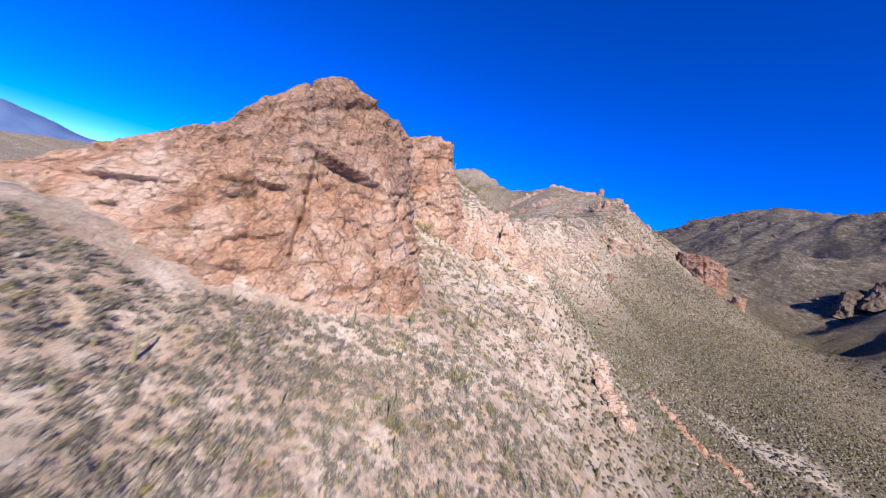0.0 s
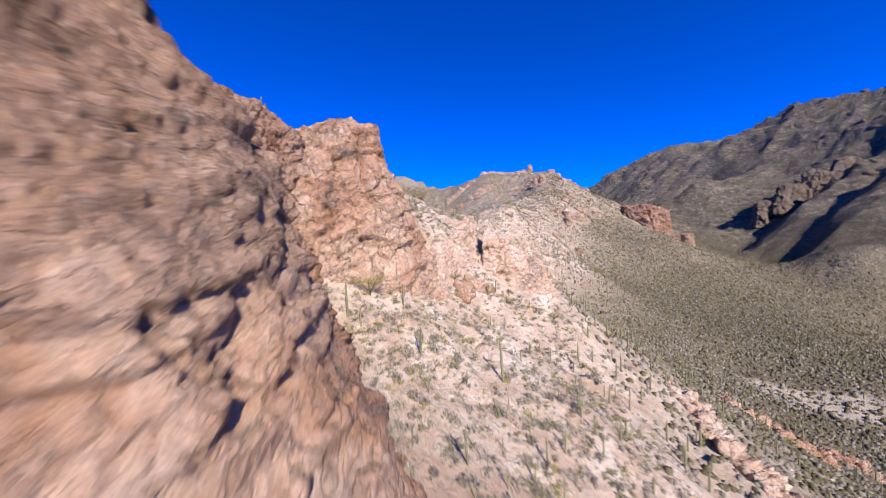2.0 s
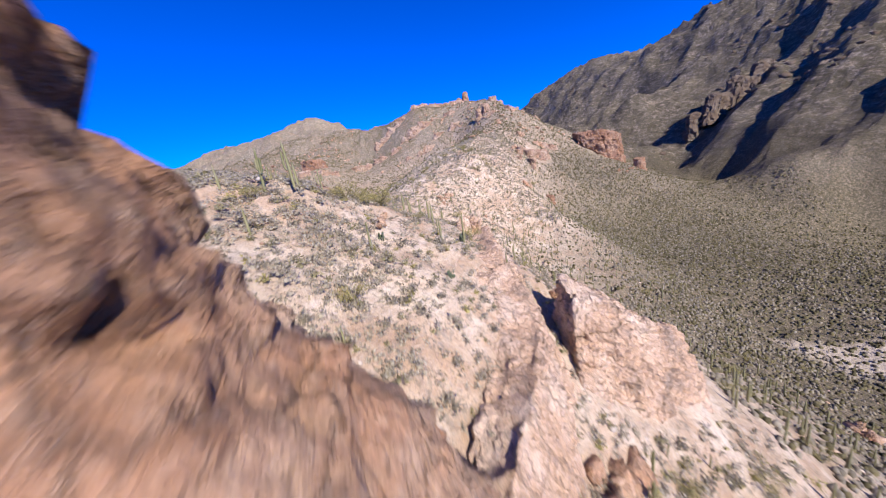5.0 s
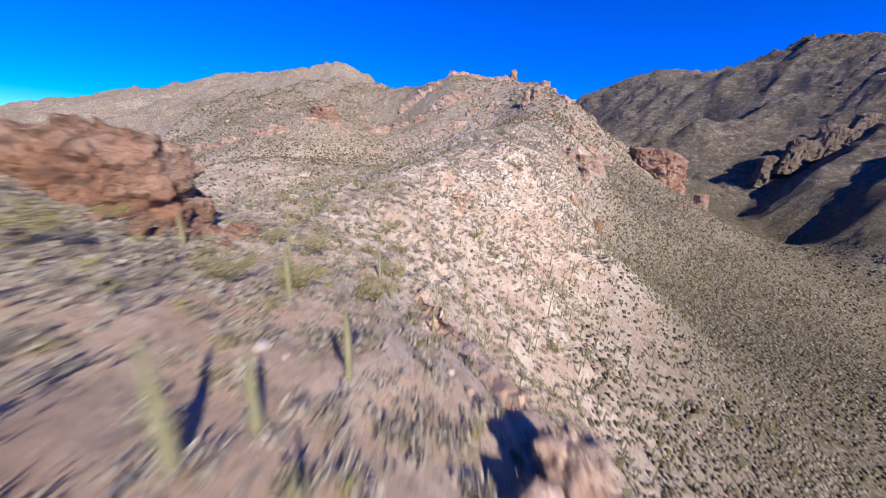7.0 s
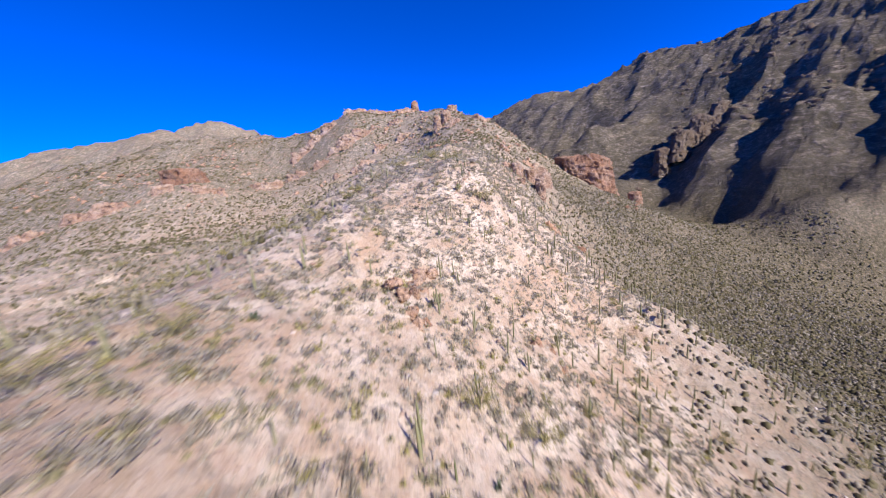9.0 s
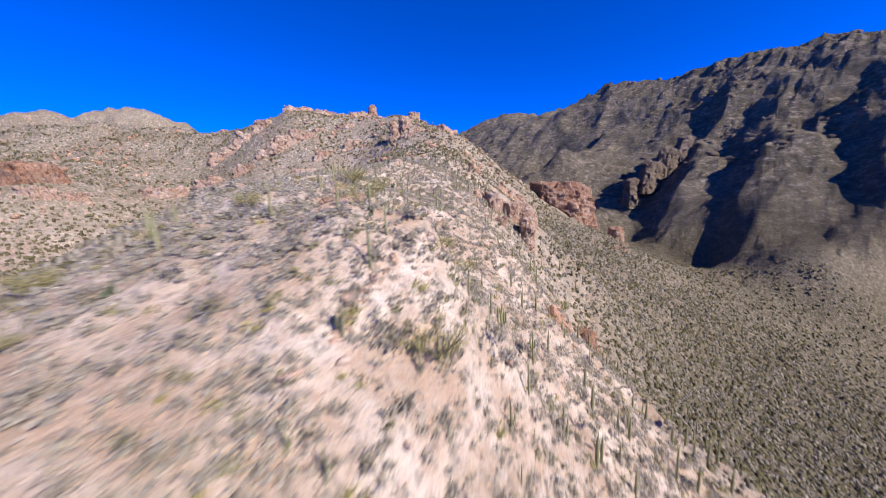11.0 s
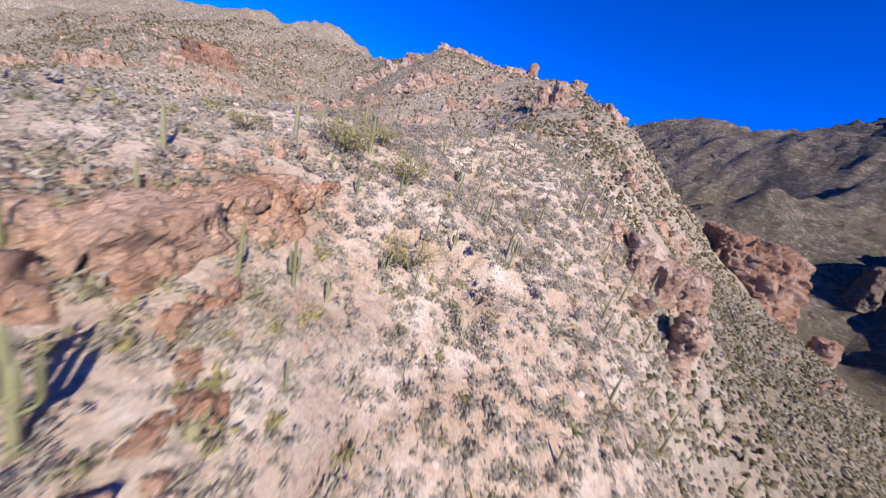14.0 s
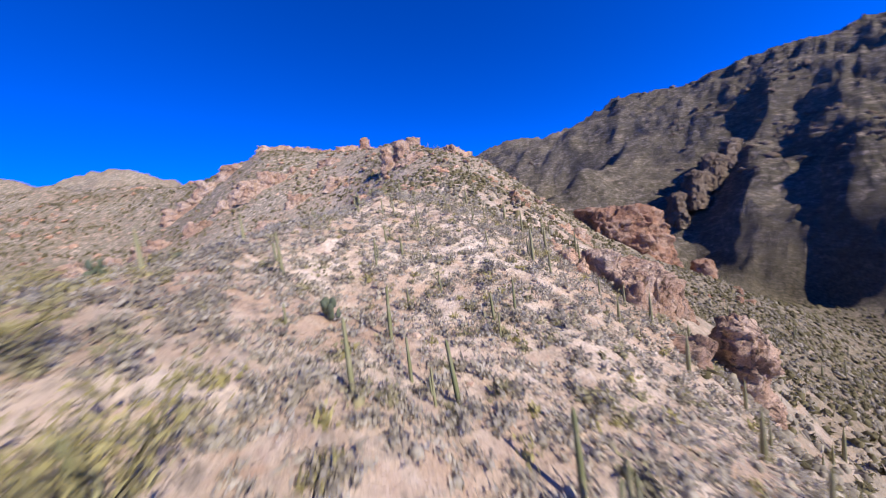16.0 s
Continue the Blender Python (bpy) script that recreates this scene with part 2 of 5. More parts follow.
class Mat:
    """A small writer of node materials."""

    def __init__(self, name, rough=0.9):
        self.mat = bpy.data.materials.new(name)
        self.mat.use_nodes = True
        self.n, self.l = self.mat.node_tree.nodes, self.mat.node_tree.links
        self.bsdf = self.n["Principled BSDF"]
        self.bsdf.inputs["Roughness"].default_value = rough
        self.bsdf.inputs["Specular IOR Level"].default_value = 0.2
        self.geo = self.n.new("ShaderNodeNewGeometry")
        self.pos = self.geo.outputs["Position"]

    def stretch(self, sx, sy, sz, vec=None):
        m = self.n.new("ShaderNodeVectorMath")
        m.operation = "MULTIPLY"
        m.inputs[1].default_value = (sx, sy, sz)
        self.l.new(vec or self.pos, m.inputs[0])
        return m.outputs[0]

    def noise(self, scale, detail=5.0, rough=0.6, vec=None, warp=0.0):
        t = self.n.new("ShaderNodeTexNoise")
        t.inputs["Scale"].default_value, t.inputs["Detail"].default_value = scale, detail
        t.inputs["Roughness"].default_value, t.inputs["Distortion"].default_value = rough, warp
        self.l.new(vec or self.pos, t.inputs["Vector"])
        return t.outputs["Fac"]

    def voronoi(self, scale, feature="F1", out="Distance", vec=None):
        t = self.n.new("ShaderNodeTexVoronoi")
        t.feature = feature
        t.inputs["Scale"].default_value = scale
        self.l.new(vec or self.pos, t.inputs["Vector"])
        return t.outputs[out]

    def ramp(self, fac, stops):
        r = self.n.new("ShaderNodeValToRGB")
        while len(r.color_ramp.elements) < len(stops):
            r.color_ramp.elements.new(0.5)
        for e, (at, c) in zip(r.color_ramp.elements, stops):
            e.position = at
            e.color = (*c, 1) if isinstance(c, tuple) else (c, c, c, 1)
        self.l.new(fac, r.inputs["Fac"])
        return r.outputs["Color"]

    def mix(self, fac, a, b, blend="MIX"):
        m = self.n.new("ShaderNodeMix")
        m.data_type, m.blend_type = "RGBA", blend
        for v, slot in ((fac, 0), (a, 6), (b, 7)):
            if isinstance(v, (int, float)):
                m.inputs[slot].default_value = v
            elif isinstance(v, tuple):
                m.inputs[slot].default_value = (*v, 1)
            else:
                self.l.new(v, m.inputs[slot])
        return m.outputs[2]

    def math(self, op, a, b=0.0):
        m = self.n.new("ShaderNodeMath")
        m.operation = op
        for v, slot in ((a, 0), (b, 1)):
            if isinstance(v, (int, float)):
                m.inputs[slot].default_value = v
            else:
                self.l.new(v, m.inputs[slot])
        return m.outputs[0]

    def attribute(self, name):
        a = self.n.new("ShaderNodeAttribute")
        a.attribute_name = name
        return a.outputs["Fac"]

    def bump(self, *layers):
        last = None
        for fac, strength, distance in layers:
            b = self.n.new("ShaderNodeBump")
            b.inputs["Strength"].default_value, b.inputs["Distance"].default_value = strength, distance
            self.l.new(fac, b.inputs["Height"])
            if last:
                self.l.new(last, b.inputs["Normal"])
            last = b.outputs["Normal"]
        self.l.new(last, self.bsdf.inputs["Normal"])

    def colour(self, c):
        if isinstance(c, tuple):
            self.bsdf.inputs["Base Color"].default_value = (*c, 1)
        else:
            self.l.new(c, self.bsdf.inputs["Base Color"])
        return self.mat

    def by_island(self):
        return self.geo.outputs["Random Per Island"]

    def by_object(self):
        return self.n.new("ShaderNodeObjectInfo").outputs["Random"]


def rock_material(name, light, mid, rust, dark, varnish_from=None):
    """Jointed, stained rock; varnish_from: the height above which brown desert varnish coats it in patches."""
    m = Mat(name, 0.92)
    broad = m.noise(0.11, 6, 0.62, warp=0.6)
    base = m.ramp(broad, [(0.30, dark), (0.43, rust), (0.54, mid), (0.70, light)])
    patch = m.noise(0.55, 7, 0.68, warp=1.0)
    base = m.mix(m.ramp(patch, [(0.50, 0.0), (0.66, 0.75)]), base, rust)
    varnish = m.noise(0.35, 5, 0.6, m.stretch(1.0, 1.0, 0.22))
    base = m.mix(m.ramp(varnish, [(0.60, 0.0), (0.74, 0.6)]), base, dark)
    if varnish_from is not None:
        parted = m.n.new("ShaderNodeSeparateXYZ")
        m.l.new(m.pos, parted.inputs[0])
        level = m.math("ADD", m.math("SUBTRACT", parted.outputs["Z"], varnish_from), m.math("MULTIPLY", m.noise(0.09, 6, 0.65, warp=0.8), 26.0))
        coat = m.ramp(m.math("MULTIPLY", level, 0.033), [(0.38, 0.0), (0.62, 0.75)])
        base = m.mix(coat, base, m.ramp(patch, [(0.36, (0.17, 0.105, 0.075)), (0.52, (0.34, 0.205, 0.135)), (0.68, (0.47, 0.31, 0.215))]))
    lichen = m.noise(2.6, 6, 0.7)
    base = m.mix(m.ramp(lichen, [(0.52, 0.0), (0.68, 0.5)]), base, light)
    grain = m.noise(9.0, 4, 0.7)
    base = m.mix(0.5, base, m.ramp(grain, [(0.30, 0.35), (0.56, 1.1)]), "MULTIPLY")
    mottle = m.noise(3.2, 5, 0.7, m.stretch(1.0, 1.0, 1.8))
    base = m.mix(0.38, base, m.ramp(mottle, [(0.34, 0.40), (0.56, 1.05)]), "MULTIPLY")
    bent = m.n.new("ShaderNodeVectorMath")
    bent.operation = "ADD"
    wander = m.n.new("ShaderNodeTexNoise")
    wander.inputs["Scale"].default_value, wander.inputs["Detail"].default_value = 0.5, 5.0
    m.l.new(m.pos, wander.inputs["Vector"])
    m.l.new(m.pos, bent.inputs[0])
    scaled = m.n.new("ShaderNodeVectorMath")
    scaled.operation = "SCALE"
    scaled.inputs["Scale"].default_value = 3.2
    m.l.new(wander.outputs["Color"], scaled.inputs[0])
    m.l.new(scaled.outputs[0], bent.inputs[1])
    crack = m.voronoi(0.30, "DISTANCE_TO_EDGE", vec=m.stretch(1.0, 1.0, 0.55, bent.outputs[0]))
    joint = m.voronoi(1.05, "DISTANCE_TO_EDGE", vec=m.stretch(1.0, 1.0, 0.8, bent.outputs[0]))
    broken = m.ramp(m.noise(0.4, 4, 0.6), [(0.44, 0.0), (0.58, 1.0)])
    # shade in joints and cracks, painted into the colour as dark lines
    seam_shade = m.math("MULTIPLY", m.ramp(joint, [(0.0, 1.0), (0.06, 0.0)]), broken)
    base = m.mix(m.math("MULTIPLY", seam_shade, 0.3), base, dark)
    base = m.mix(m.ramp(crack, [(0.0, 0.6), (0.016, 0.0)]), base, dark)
    pits = m.ramp(m.noise(1.7, 3, 0.5), [(0.26, 0.0), (0.40, 1.0)])
    m.bump((m.ramp(crack, [(0.0, 0.0), (0.05, 1.0)]), 0.8, 0.5), (patch, 0.9, 0.5), (m.ramp(joint, [(0.0, 0.0), (0.10, 1.0)]), 0.7, 0.22), (pits, 0.7, 0.35), (lichen, 1.0, 0.22), (grain, 0.8, 0.06))
    return m.colour(base)


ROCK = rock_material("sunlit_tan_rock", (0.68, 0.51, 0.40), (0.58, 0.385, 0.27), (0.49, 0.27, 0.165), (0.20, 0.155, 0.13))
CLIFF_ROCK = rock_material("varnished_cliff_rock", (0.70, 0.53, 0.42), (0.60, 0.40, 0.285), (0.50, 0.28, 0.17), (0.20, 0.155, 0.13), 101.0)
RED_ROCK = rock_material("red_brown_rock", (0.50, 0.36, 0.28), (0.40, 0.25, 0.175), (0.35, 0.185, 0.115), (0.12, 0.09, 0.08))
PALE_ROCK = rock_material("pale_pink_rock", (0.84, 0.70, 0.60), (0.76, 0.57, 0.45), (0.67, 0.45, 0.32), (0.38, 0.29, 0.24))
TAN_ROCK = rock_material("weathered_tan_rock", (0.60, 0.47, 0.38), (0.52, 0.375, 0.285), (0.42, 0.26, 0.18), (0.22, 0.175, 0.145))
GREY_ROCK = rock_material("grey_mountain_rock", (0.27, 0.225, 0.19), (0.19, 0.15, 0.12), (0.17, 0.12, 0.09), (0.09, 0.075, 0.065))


def ground_material():
    m = Mat("desert_ground", 0.95)
    sand = m.ramp(m.noise(0.16, 6, 0.6), [(0.34, (0.47, 0.345, 0.25)), (0.50, (0.64, 0.51, 0.40)), (0.66, (0.77, 0.655, 0.55))])
    rubble = m.noise(1.3, 8, 0.72)
    sand = m.mix(m.ramp(rubble, [(0.49, 0.0), (0.62, 0.7)]), sand, m.ramp(m.noise(0.5, 4), [(0.38, (0.47, 0.29, 0.20)), (0.60, (0.72, 0.63, 0.55))]))
    rusty = m.noise(0.07, 7, 0.7, warp=0.8)
    sand = m.mix(m.ramp(rusty, [(0.48, 0.0), (0.60, 0.7)]), sand, (0.50, 0.335, 0.23))
    grit = m.noise(6.5, 6, 0.75)
    sand = m.mix(0.6, sand, m.ramp(grit, [(0.30, 0.42), (0.55, 1.0)]), "MULTIPLY")
    litter = m.noise(0.9, 7, 0.75, warp=0.5)
    near = m.mix(m.ramp(litter, [(0.52, 0.0), (0.60, 0.75)]), sand, m.ramp(m.noise(2.2, 5), [(0.38, (0.17, 0.14, 0.11)), (0.62, (0.40, 0.34, 0.285))]))
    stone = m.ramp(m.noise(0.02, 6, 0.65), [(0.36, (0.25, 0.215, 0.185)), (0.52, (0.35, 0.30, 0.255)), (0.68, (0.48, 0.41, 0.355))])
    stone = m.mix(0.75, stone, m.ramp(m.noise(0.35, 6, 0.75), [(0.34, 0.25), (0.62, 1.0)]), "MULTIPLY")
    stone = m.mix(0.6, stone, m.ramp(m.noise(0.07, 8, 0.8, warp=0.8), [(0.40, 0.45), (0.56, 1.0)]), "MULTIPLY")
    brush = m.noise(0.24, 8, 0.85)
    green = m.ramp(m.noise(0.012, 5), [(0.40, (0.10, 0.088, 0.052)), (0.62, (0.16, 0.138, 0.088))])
    tan = m.ramp(m.noise(0.03, 7, 0.7), [(0.36, (0.36, 0.255, 0.19)), (0.52, (0.48, 0.365, 0.285)), (0.68, (0.59, 0.49, 0.40))])
    tan = m.mix(0.5, tan, m.ramp(m.noise(0.6, 6, 0.75), [(0.32, 0.4), (0.60, 1.0)]), "MULTIPLY")
    bushes = m.noise(0.62, 5, 0.6)
    tan = m.mix(m.ramp(m.noise(0.045, 8, 0.75, warp=0.7), [(0.50, 0.0), (0.60, 0.8)]), tan, (0.42, 0.27, 0.19))
    speck = m.mix(m.ramp(bushes, [(0.41, 0.0), (0.49, 0.9)]), tan, m.ramp(m.noise(0.9, 4), [(0.38, (0.12, 0.112, 0.075)), (0.62, (0.23, 0.21, 0.155))]))
    speck = m.mix(0.5, speck, m.ramp(m.noise(0.16, 7, 0.75), [(0.38, 0.55), (0.58, 1.1)]), "MULTIPLY")
    seam = m.noise(0.05, 9, 0.75, m.stretch(1.0, 1.0, 3.2), 1.2)
    stone = m.mix(m.ramp(seam, [(0.52, 0.0), (0.58, 0.8)]), stone, (0.46, 0.37, 0.30))
    stone = m.mix(m.ramp(seam, [(0.40, 0.75), (0.46, 0.0)]), stone, (0.12, 0.095, 0.075))
    stone = m.mix(0.7, stone, m.ramp(m.noise(0.16, 8, 0.85), [(0.42, 0.35), (0.56, 1.25)]), "MULTIPLY")
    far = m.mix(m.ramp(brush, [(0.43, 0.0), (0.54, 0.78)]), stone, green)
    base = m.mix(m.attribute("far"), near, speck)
    # grey stone and brush of the mountainside, darkened for grazing light
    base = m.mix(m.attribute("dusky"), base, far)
    brown = m.ramp(m.noise(0.75, 7, 0.75), [(0.36, (0.058, 0.052, 0.029)), (0.49, (0.115, 0.10, 0.06)), (0.57, (0.225, 0.18, 0.125)), (0.68, (0.35, 0.28, 0.21))])
    base = m.mix(m.attribute("floor"), base, brown)
    sandy = m.ramp(m.noise(0.3, 5), [(0.3, (0.46, 0.38, 0.30)), (0.7, (0.58, 0.49, 0.40))])
    base = m.mix(m.attribute("wash"), base, sandy)
    cobble = m.voronoi(1.6)
    m.bump((m.math("MULTIPLY", m.noise(0.035, 10, 0.8), m.attribute("dusky")), 0.6, 9.0), (m.math("MULTIPLY", seam, m.attribute("dusky")), 0.9, 9.0), (m.math("MULTIPLY", m.noise(0.13, 8, 0.8), m.attribute("dusky")), 0.8, 4.0), (m.noise(0.22, 6, 0.7), 0.7, 1.2), (rubble, 0.9, 0.35), (m.ramp(cobble, [(0.0, 1.0), (0.5, 0.0)]), 0.4, 0.18), (grit, 0.7, 0.07))
    return m.colour(base)


GROUND = ground_material()


def leaf_material(name, dark, light):
    m = Mat(name, 0.8)
    c = m.mix(m.by_island(), dark, light)
    c = m.mix(0.4, c, m.ramp(m.noise(0.35, 3), [(0.35, 0.6), (0.65, 1.0)]), "MULTIPLY")
    thin = m.n.new("ShaderNodeBsdfTranslucent")
    both = m.n.new("ShaderNodeMixShader")
    both.inputs[0].default_value = 0.4
    m.l.new(c, thin.inputs["Color"])
    m.l.new(m.bsdf.outputs[0], both.inputs[1])
    m.l.new(thin.outputs[0], both.inputs[2])
    m.l.new(both.outputs[0], m.n["Material Output"].inputs["Surface"])
    return m.colour(c)


GREY_BRUSH = leaf_material("grey_dry_brush", (0.24, 0.212, 0.165), (0.46, 0.41, 0.33))
OLIVE_BRUSH = leaf_material("olive_creosote_leaves", (0.125, 0.11, 0.058), (0.25, 0.22, 0.122))
GREEN_BRUSH = leaf_material("yellow_green_leaves", (0.29, 0.26, 0.11), (0.52, 0.465, 0.21))
GREY_LEAF = leaf_material("pale_grey_twigs", (0.32, 0.287, 0.228), (0.60, 0.545, 0.45))
OLIVE_LEAF = leaf_material("dusty_olive_leaves", (0.24, 0.222, 0.125), (0.45, 0.41, 0.245))
AGAVE = leaf_material("blue_green_pads", (0.11, 0.14, 0.09), (0.22, 0.25, 0.165))


def cactus_material():
    m = Mat("saguaro_skin", 0.7)
    c = m.mix(m.by_object(), (0.15, 0.16, 0.075), (0.25, 0.24, 0.125))
    c = m.mix(m.ramp(m.noise(1.2, 5), [(0.45, 0.0), (0.70, 0.6)]), c, (0.31, 0.285, 0.19))
    c = m.mix(m.ramp(m.noise(7.0, 3), [(0.55, 0.0), (0.75, 0.6)]), c, (0.12, 0.10, 0.06))
    m.bump((m.noise(14.0, 3), 0.4, 0.02))
    return m.colour(c)


SAGUARO = cactus_material()
BARK = Mat("grey_green_bark", 0.85)
BARK = BARK.colour(BARK.ramp(BARK.noise(5.0, 5), [(0.35, (0.12, 0.10, 0.06)), (0.65, (0.24, 0.22, 0.12))]))
STONE = Mat("loose_stones", 0.92)
STONE.bump((STONE.noise(6.0, 6, 0.7), 0.8, 0.08))
STONE = STONE.colour(STONE.mix(0.5, STONE.ramp(STONE.by_island(), [(0.0, (0.36, 0.24, 0.18)), (0.4, (0.56, 0.42, 0.33)), (0.75, (0.66, 0.57, 0.50)), (1.0, (0.40, 0.36, 0.33))]), STONE.ramp(STONE.noise(4.0, 5, 0.7), [(0.3, 0.45), (0.62, 1.0)]), "MULTIPLY"))

# ---- building tools ----


def mesh_of(name, verts, faces, material):
    me = bpy.data.meshes.new(name)
    verts, faces = np.asarray(verts, np.float32), np.asarray(faces, np.int32)
    me.vertices.add(len(verts))
    me.vertices.foreach_set("co", verts.ravel())
    k = faces.shape[1]
    me.loops.add(faces.size)
    me.loops.foreach_set("vertex_index", faces.ravel())
    me.polygons.add(len(faces))
    me.polygons.foreach_set("loop_start", np.arange(0, faces.size, k, dtype=np.int32))
    me.materials.append(material)
    me.update(calc_edges=True)
    me.validate()
    return me


def part(name, verts, faces, material, parent=None, label=""):
    ob = new(name, mesh_of(name, verts, faces, material))
    ob.parent = parent
    return tagged(ob, label)


def ring_faces(rows, around, closed=True):
    i, j = np.meshgrid(np.arange(rows - 1), np.arange(around if closed else around - 1), indexing="ij")
    k = (j + 1) % around
    return np.stack([i * around + j, i * around + k, (i + 1) * around + k, (i + 1) * around + j], -1).reshape(-1, 4)


def inside(x, y, poly):
    hit = np.zeros(len(x), bool)
    for (x0, y0), (x1, y1) in zip(poly, poly[1:] + poly[:1]):
        cross = (y0 > y) != (y1 > y)
        hit ^= cross & (x < (x1 - x0) * (y - y0) / (y1 - y0 + 1e-9) + x0)
    return hit


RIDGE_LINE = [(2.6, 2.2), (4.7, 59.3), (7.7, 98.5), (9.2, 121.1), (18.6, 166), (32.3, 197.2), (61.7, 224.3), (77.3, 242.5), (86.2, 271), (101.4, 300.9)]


def nearest_on(line, xy):
    """The nearest point of an open line for each place."""
    if len(line) == 1:
        return np.repeat(np.array(line, float), len(xy), 0)
    best, out = np.full(len(xy), 1e18), np.zeros((len(xy), 2))
    for a, b in zip(line, line[1:]):
        a, b = np.array(a, float), np.array(b, float)
        t = np.clip(((xy - a) @ (b - a)) / ((b - a) @ (b - a)), 0, 1)
        c = a + t[:, None] * (b - a)
        d = ((xy - c) ** 2).sum(1)
        out[d < best] = c[d < best]
        best = np.minimum(best, d)
    return out


# ---- ground: one sheet to the horizon ----


def stations(low, fine_low, fine_high, high, step, grow, most):
    mid = list(np.arange(fine_low, fine_high, step))
    up, s = [fine_high], step
    while up[-1] < high:
        s = min(s * grow, most if abs(up[-1]) < 1150 else 400)
        if abs(up[-1]) >= 1150:
            s = min(s * 1.25, 400)
        up.append(up[-1] + s)
    down, s = [fine_low - step], step
    while down[-1] > low:
        s = min(s * grow, most if abs(down[-1]) < 700 else 400)
        if abs(down[-1]) >= 700:
            s = min(s * 1.25, 400)
        down.append(down[-1] - s)
    return np.array(down[::-1] + mid + up)


gx = stations(-4400, -45, 160, 4400, 1.8, 1.025, 7.5)
gy = stations(-4400, -25, 335, 4400, 1.8, 1.025, 7.5)
X, Y = np.meshgrid(gx, gy, indexing="xy")
Z = height(X, Y)
X, Y = X.ravel(), Y.ravel()
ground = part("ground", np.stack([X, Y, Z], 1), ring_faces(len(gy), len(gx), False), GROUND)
tagged(ground, "dry pale desert hillside soil with rubble and scrub", "ground", kind="structure")
ground.data.polygons.foreach_set("use_smooth", np.ones(len(ground.data.polygons), bool))
reach = np.hypot(np.maximum(np.abs(X - 60) - 150, 0), np.maximum(np.abs(Y - 170) - 190, 0))
brushy = smooth(20, 130, reach + 12 * vnoise(flat(X, Y) / 40, 3))
lift = 17 * smooth(95, 150, X)
patchy = vnoise(flat(X, Y) / 23, 13)
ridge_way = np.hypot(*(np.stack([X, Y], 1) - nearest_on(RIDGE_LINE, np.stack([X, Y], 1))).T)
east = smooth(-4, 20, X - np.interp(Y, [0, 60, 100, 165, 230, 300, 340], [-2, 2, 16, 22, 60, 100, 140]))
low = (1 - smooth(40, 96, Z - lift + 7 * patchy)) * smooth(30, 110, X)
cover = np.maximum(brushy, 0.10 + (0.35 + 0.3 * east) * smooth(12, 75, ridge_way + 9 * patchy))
# far mountainside: grazing light put in as darker colour, besides grey stone and brush
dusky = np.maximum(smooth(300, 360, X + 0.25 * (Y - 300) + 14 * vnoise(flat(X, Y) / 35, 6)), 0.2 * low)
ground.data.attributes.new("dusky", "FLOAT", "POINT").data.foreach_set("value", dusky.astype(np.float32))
ground.data.attributes.new("far", "FLOAT", "POINT").data.foreach_set("value", cover.astype(np.float32))
floor_cover = np.maximum(0.85 * low, 0.55 * smooth(100, 190, X + 16 * patchy) * (1 - smooth(330, 390, Y)) * (1 - smooth(104, 132, Z))) * (1 - smooth(360, 430, X))
ground.data.attributes.new("floor", "FLOAT", "POINT").data.foreach_set("value", floor_cover.astype(np.float32))
wash_line = 122 + (X - 148) * -0.55 + 5 * vnoise(flat(X, Y) / 14, 8)
wash = (1 - smooth(7.0, 12.0, np.abs(Y - wash_line))) * smooth(126, 134, X) * (1 - smooth(156, 168, X))
ground.data.attributes.new("wash", "FLOAT", "POINT").data.foreach_set("value", wash.astype(np.float32))

# ---- mountain on the far horizon, its blue haze painted into the colour ----
HAZE_BLUE = Mat("haze_painted_mountain", 1.0)
HAZE_BLUE = HAZE_BLUE.colour(HAZE_BLUE.ramp(HAZE_BLUE.noise(0.004, 6, 0.7), [(0.35, (0.10, 0.17, 0.32)), (0.65, (0.15, 0.23, 0.40))]))
along = np.radians(np.linspace(-78, -54, 60))
rise = 30 + 130 * smooth(-54, -61, np.degrees(along)) - 50 * smooth(-66, -78, np.degrees(along)) + 9 * fbm(flat(along * 30, along * 0), 4, 3)
crest_v = np.concatenate([np.stack([r * np.sin(along), r * np.cos(along), z], 1) for r, z in ((3300, rise * 0 - 60), (3700, rise * 0.6 + 40), (3900, rise + 70), (4200, rise * 0 - 60))])
tagged(part("backdrop_mountain", crest_v, ring_faces(4, 60, False), HAZE_BLUE), "far horizon mountain with blue haze painted on", "mountain", kind="structure")

# ---- crags ----
FOOTPRINTS = []


def spread(points, count):
    """count points evenly along a closed line."""
    p = np.array(points + points[:1], float)
    d = np.r_[0, np.cumsum(np.linalg.norm(np.diff(p, axis=0), axis=1))]
    at = np.linspace(0, d[-1], count, endpoint=False)
    return np.stack([np.interp(at, d, p[:, k]) for k in range(p.shape[1])], 1)


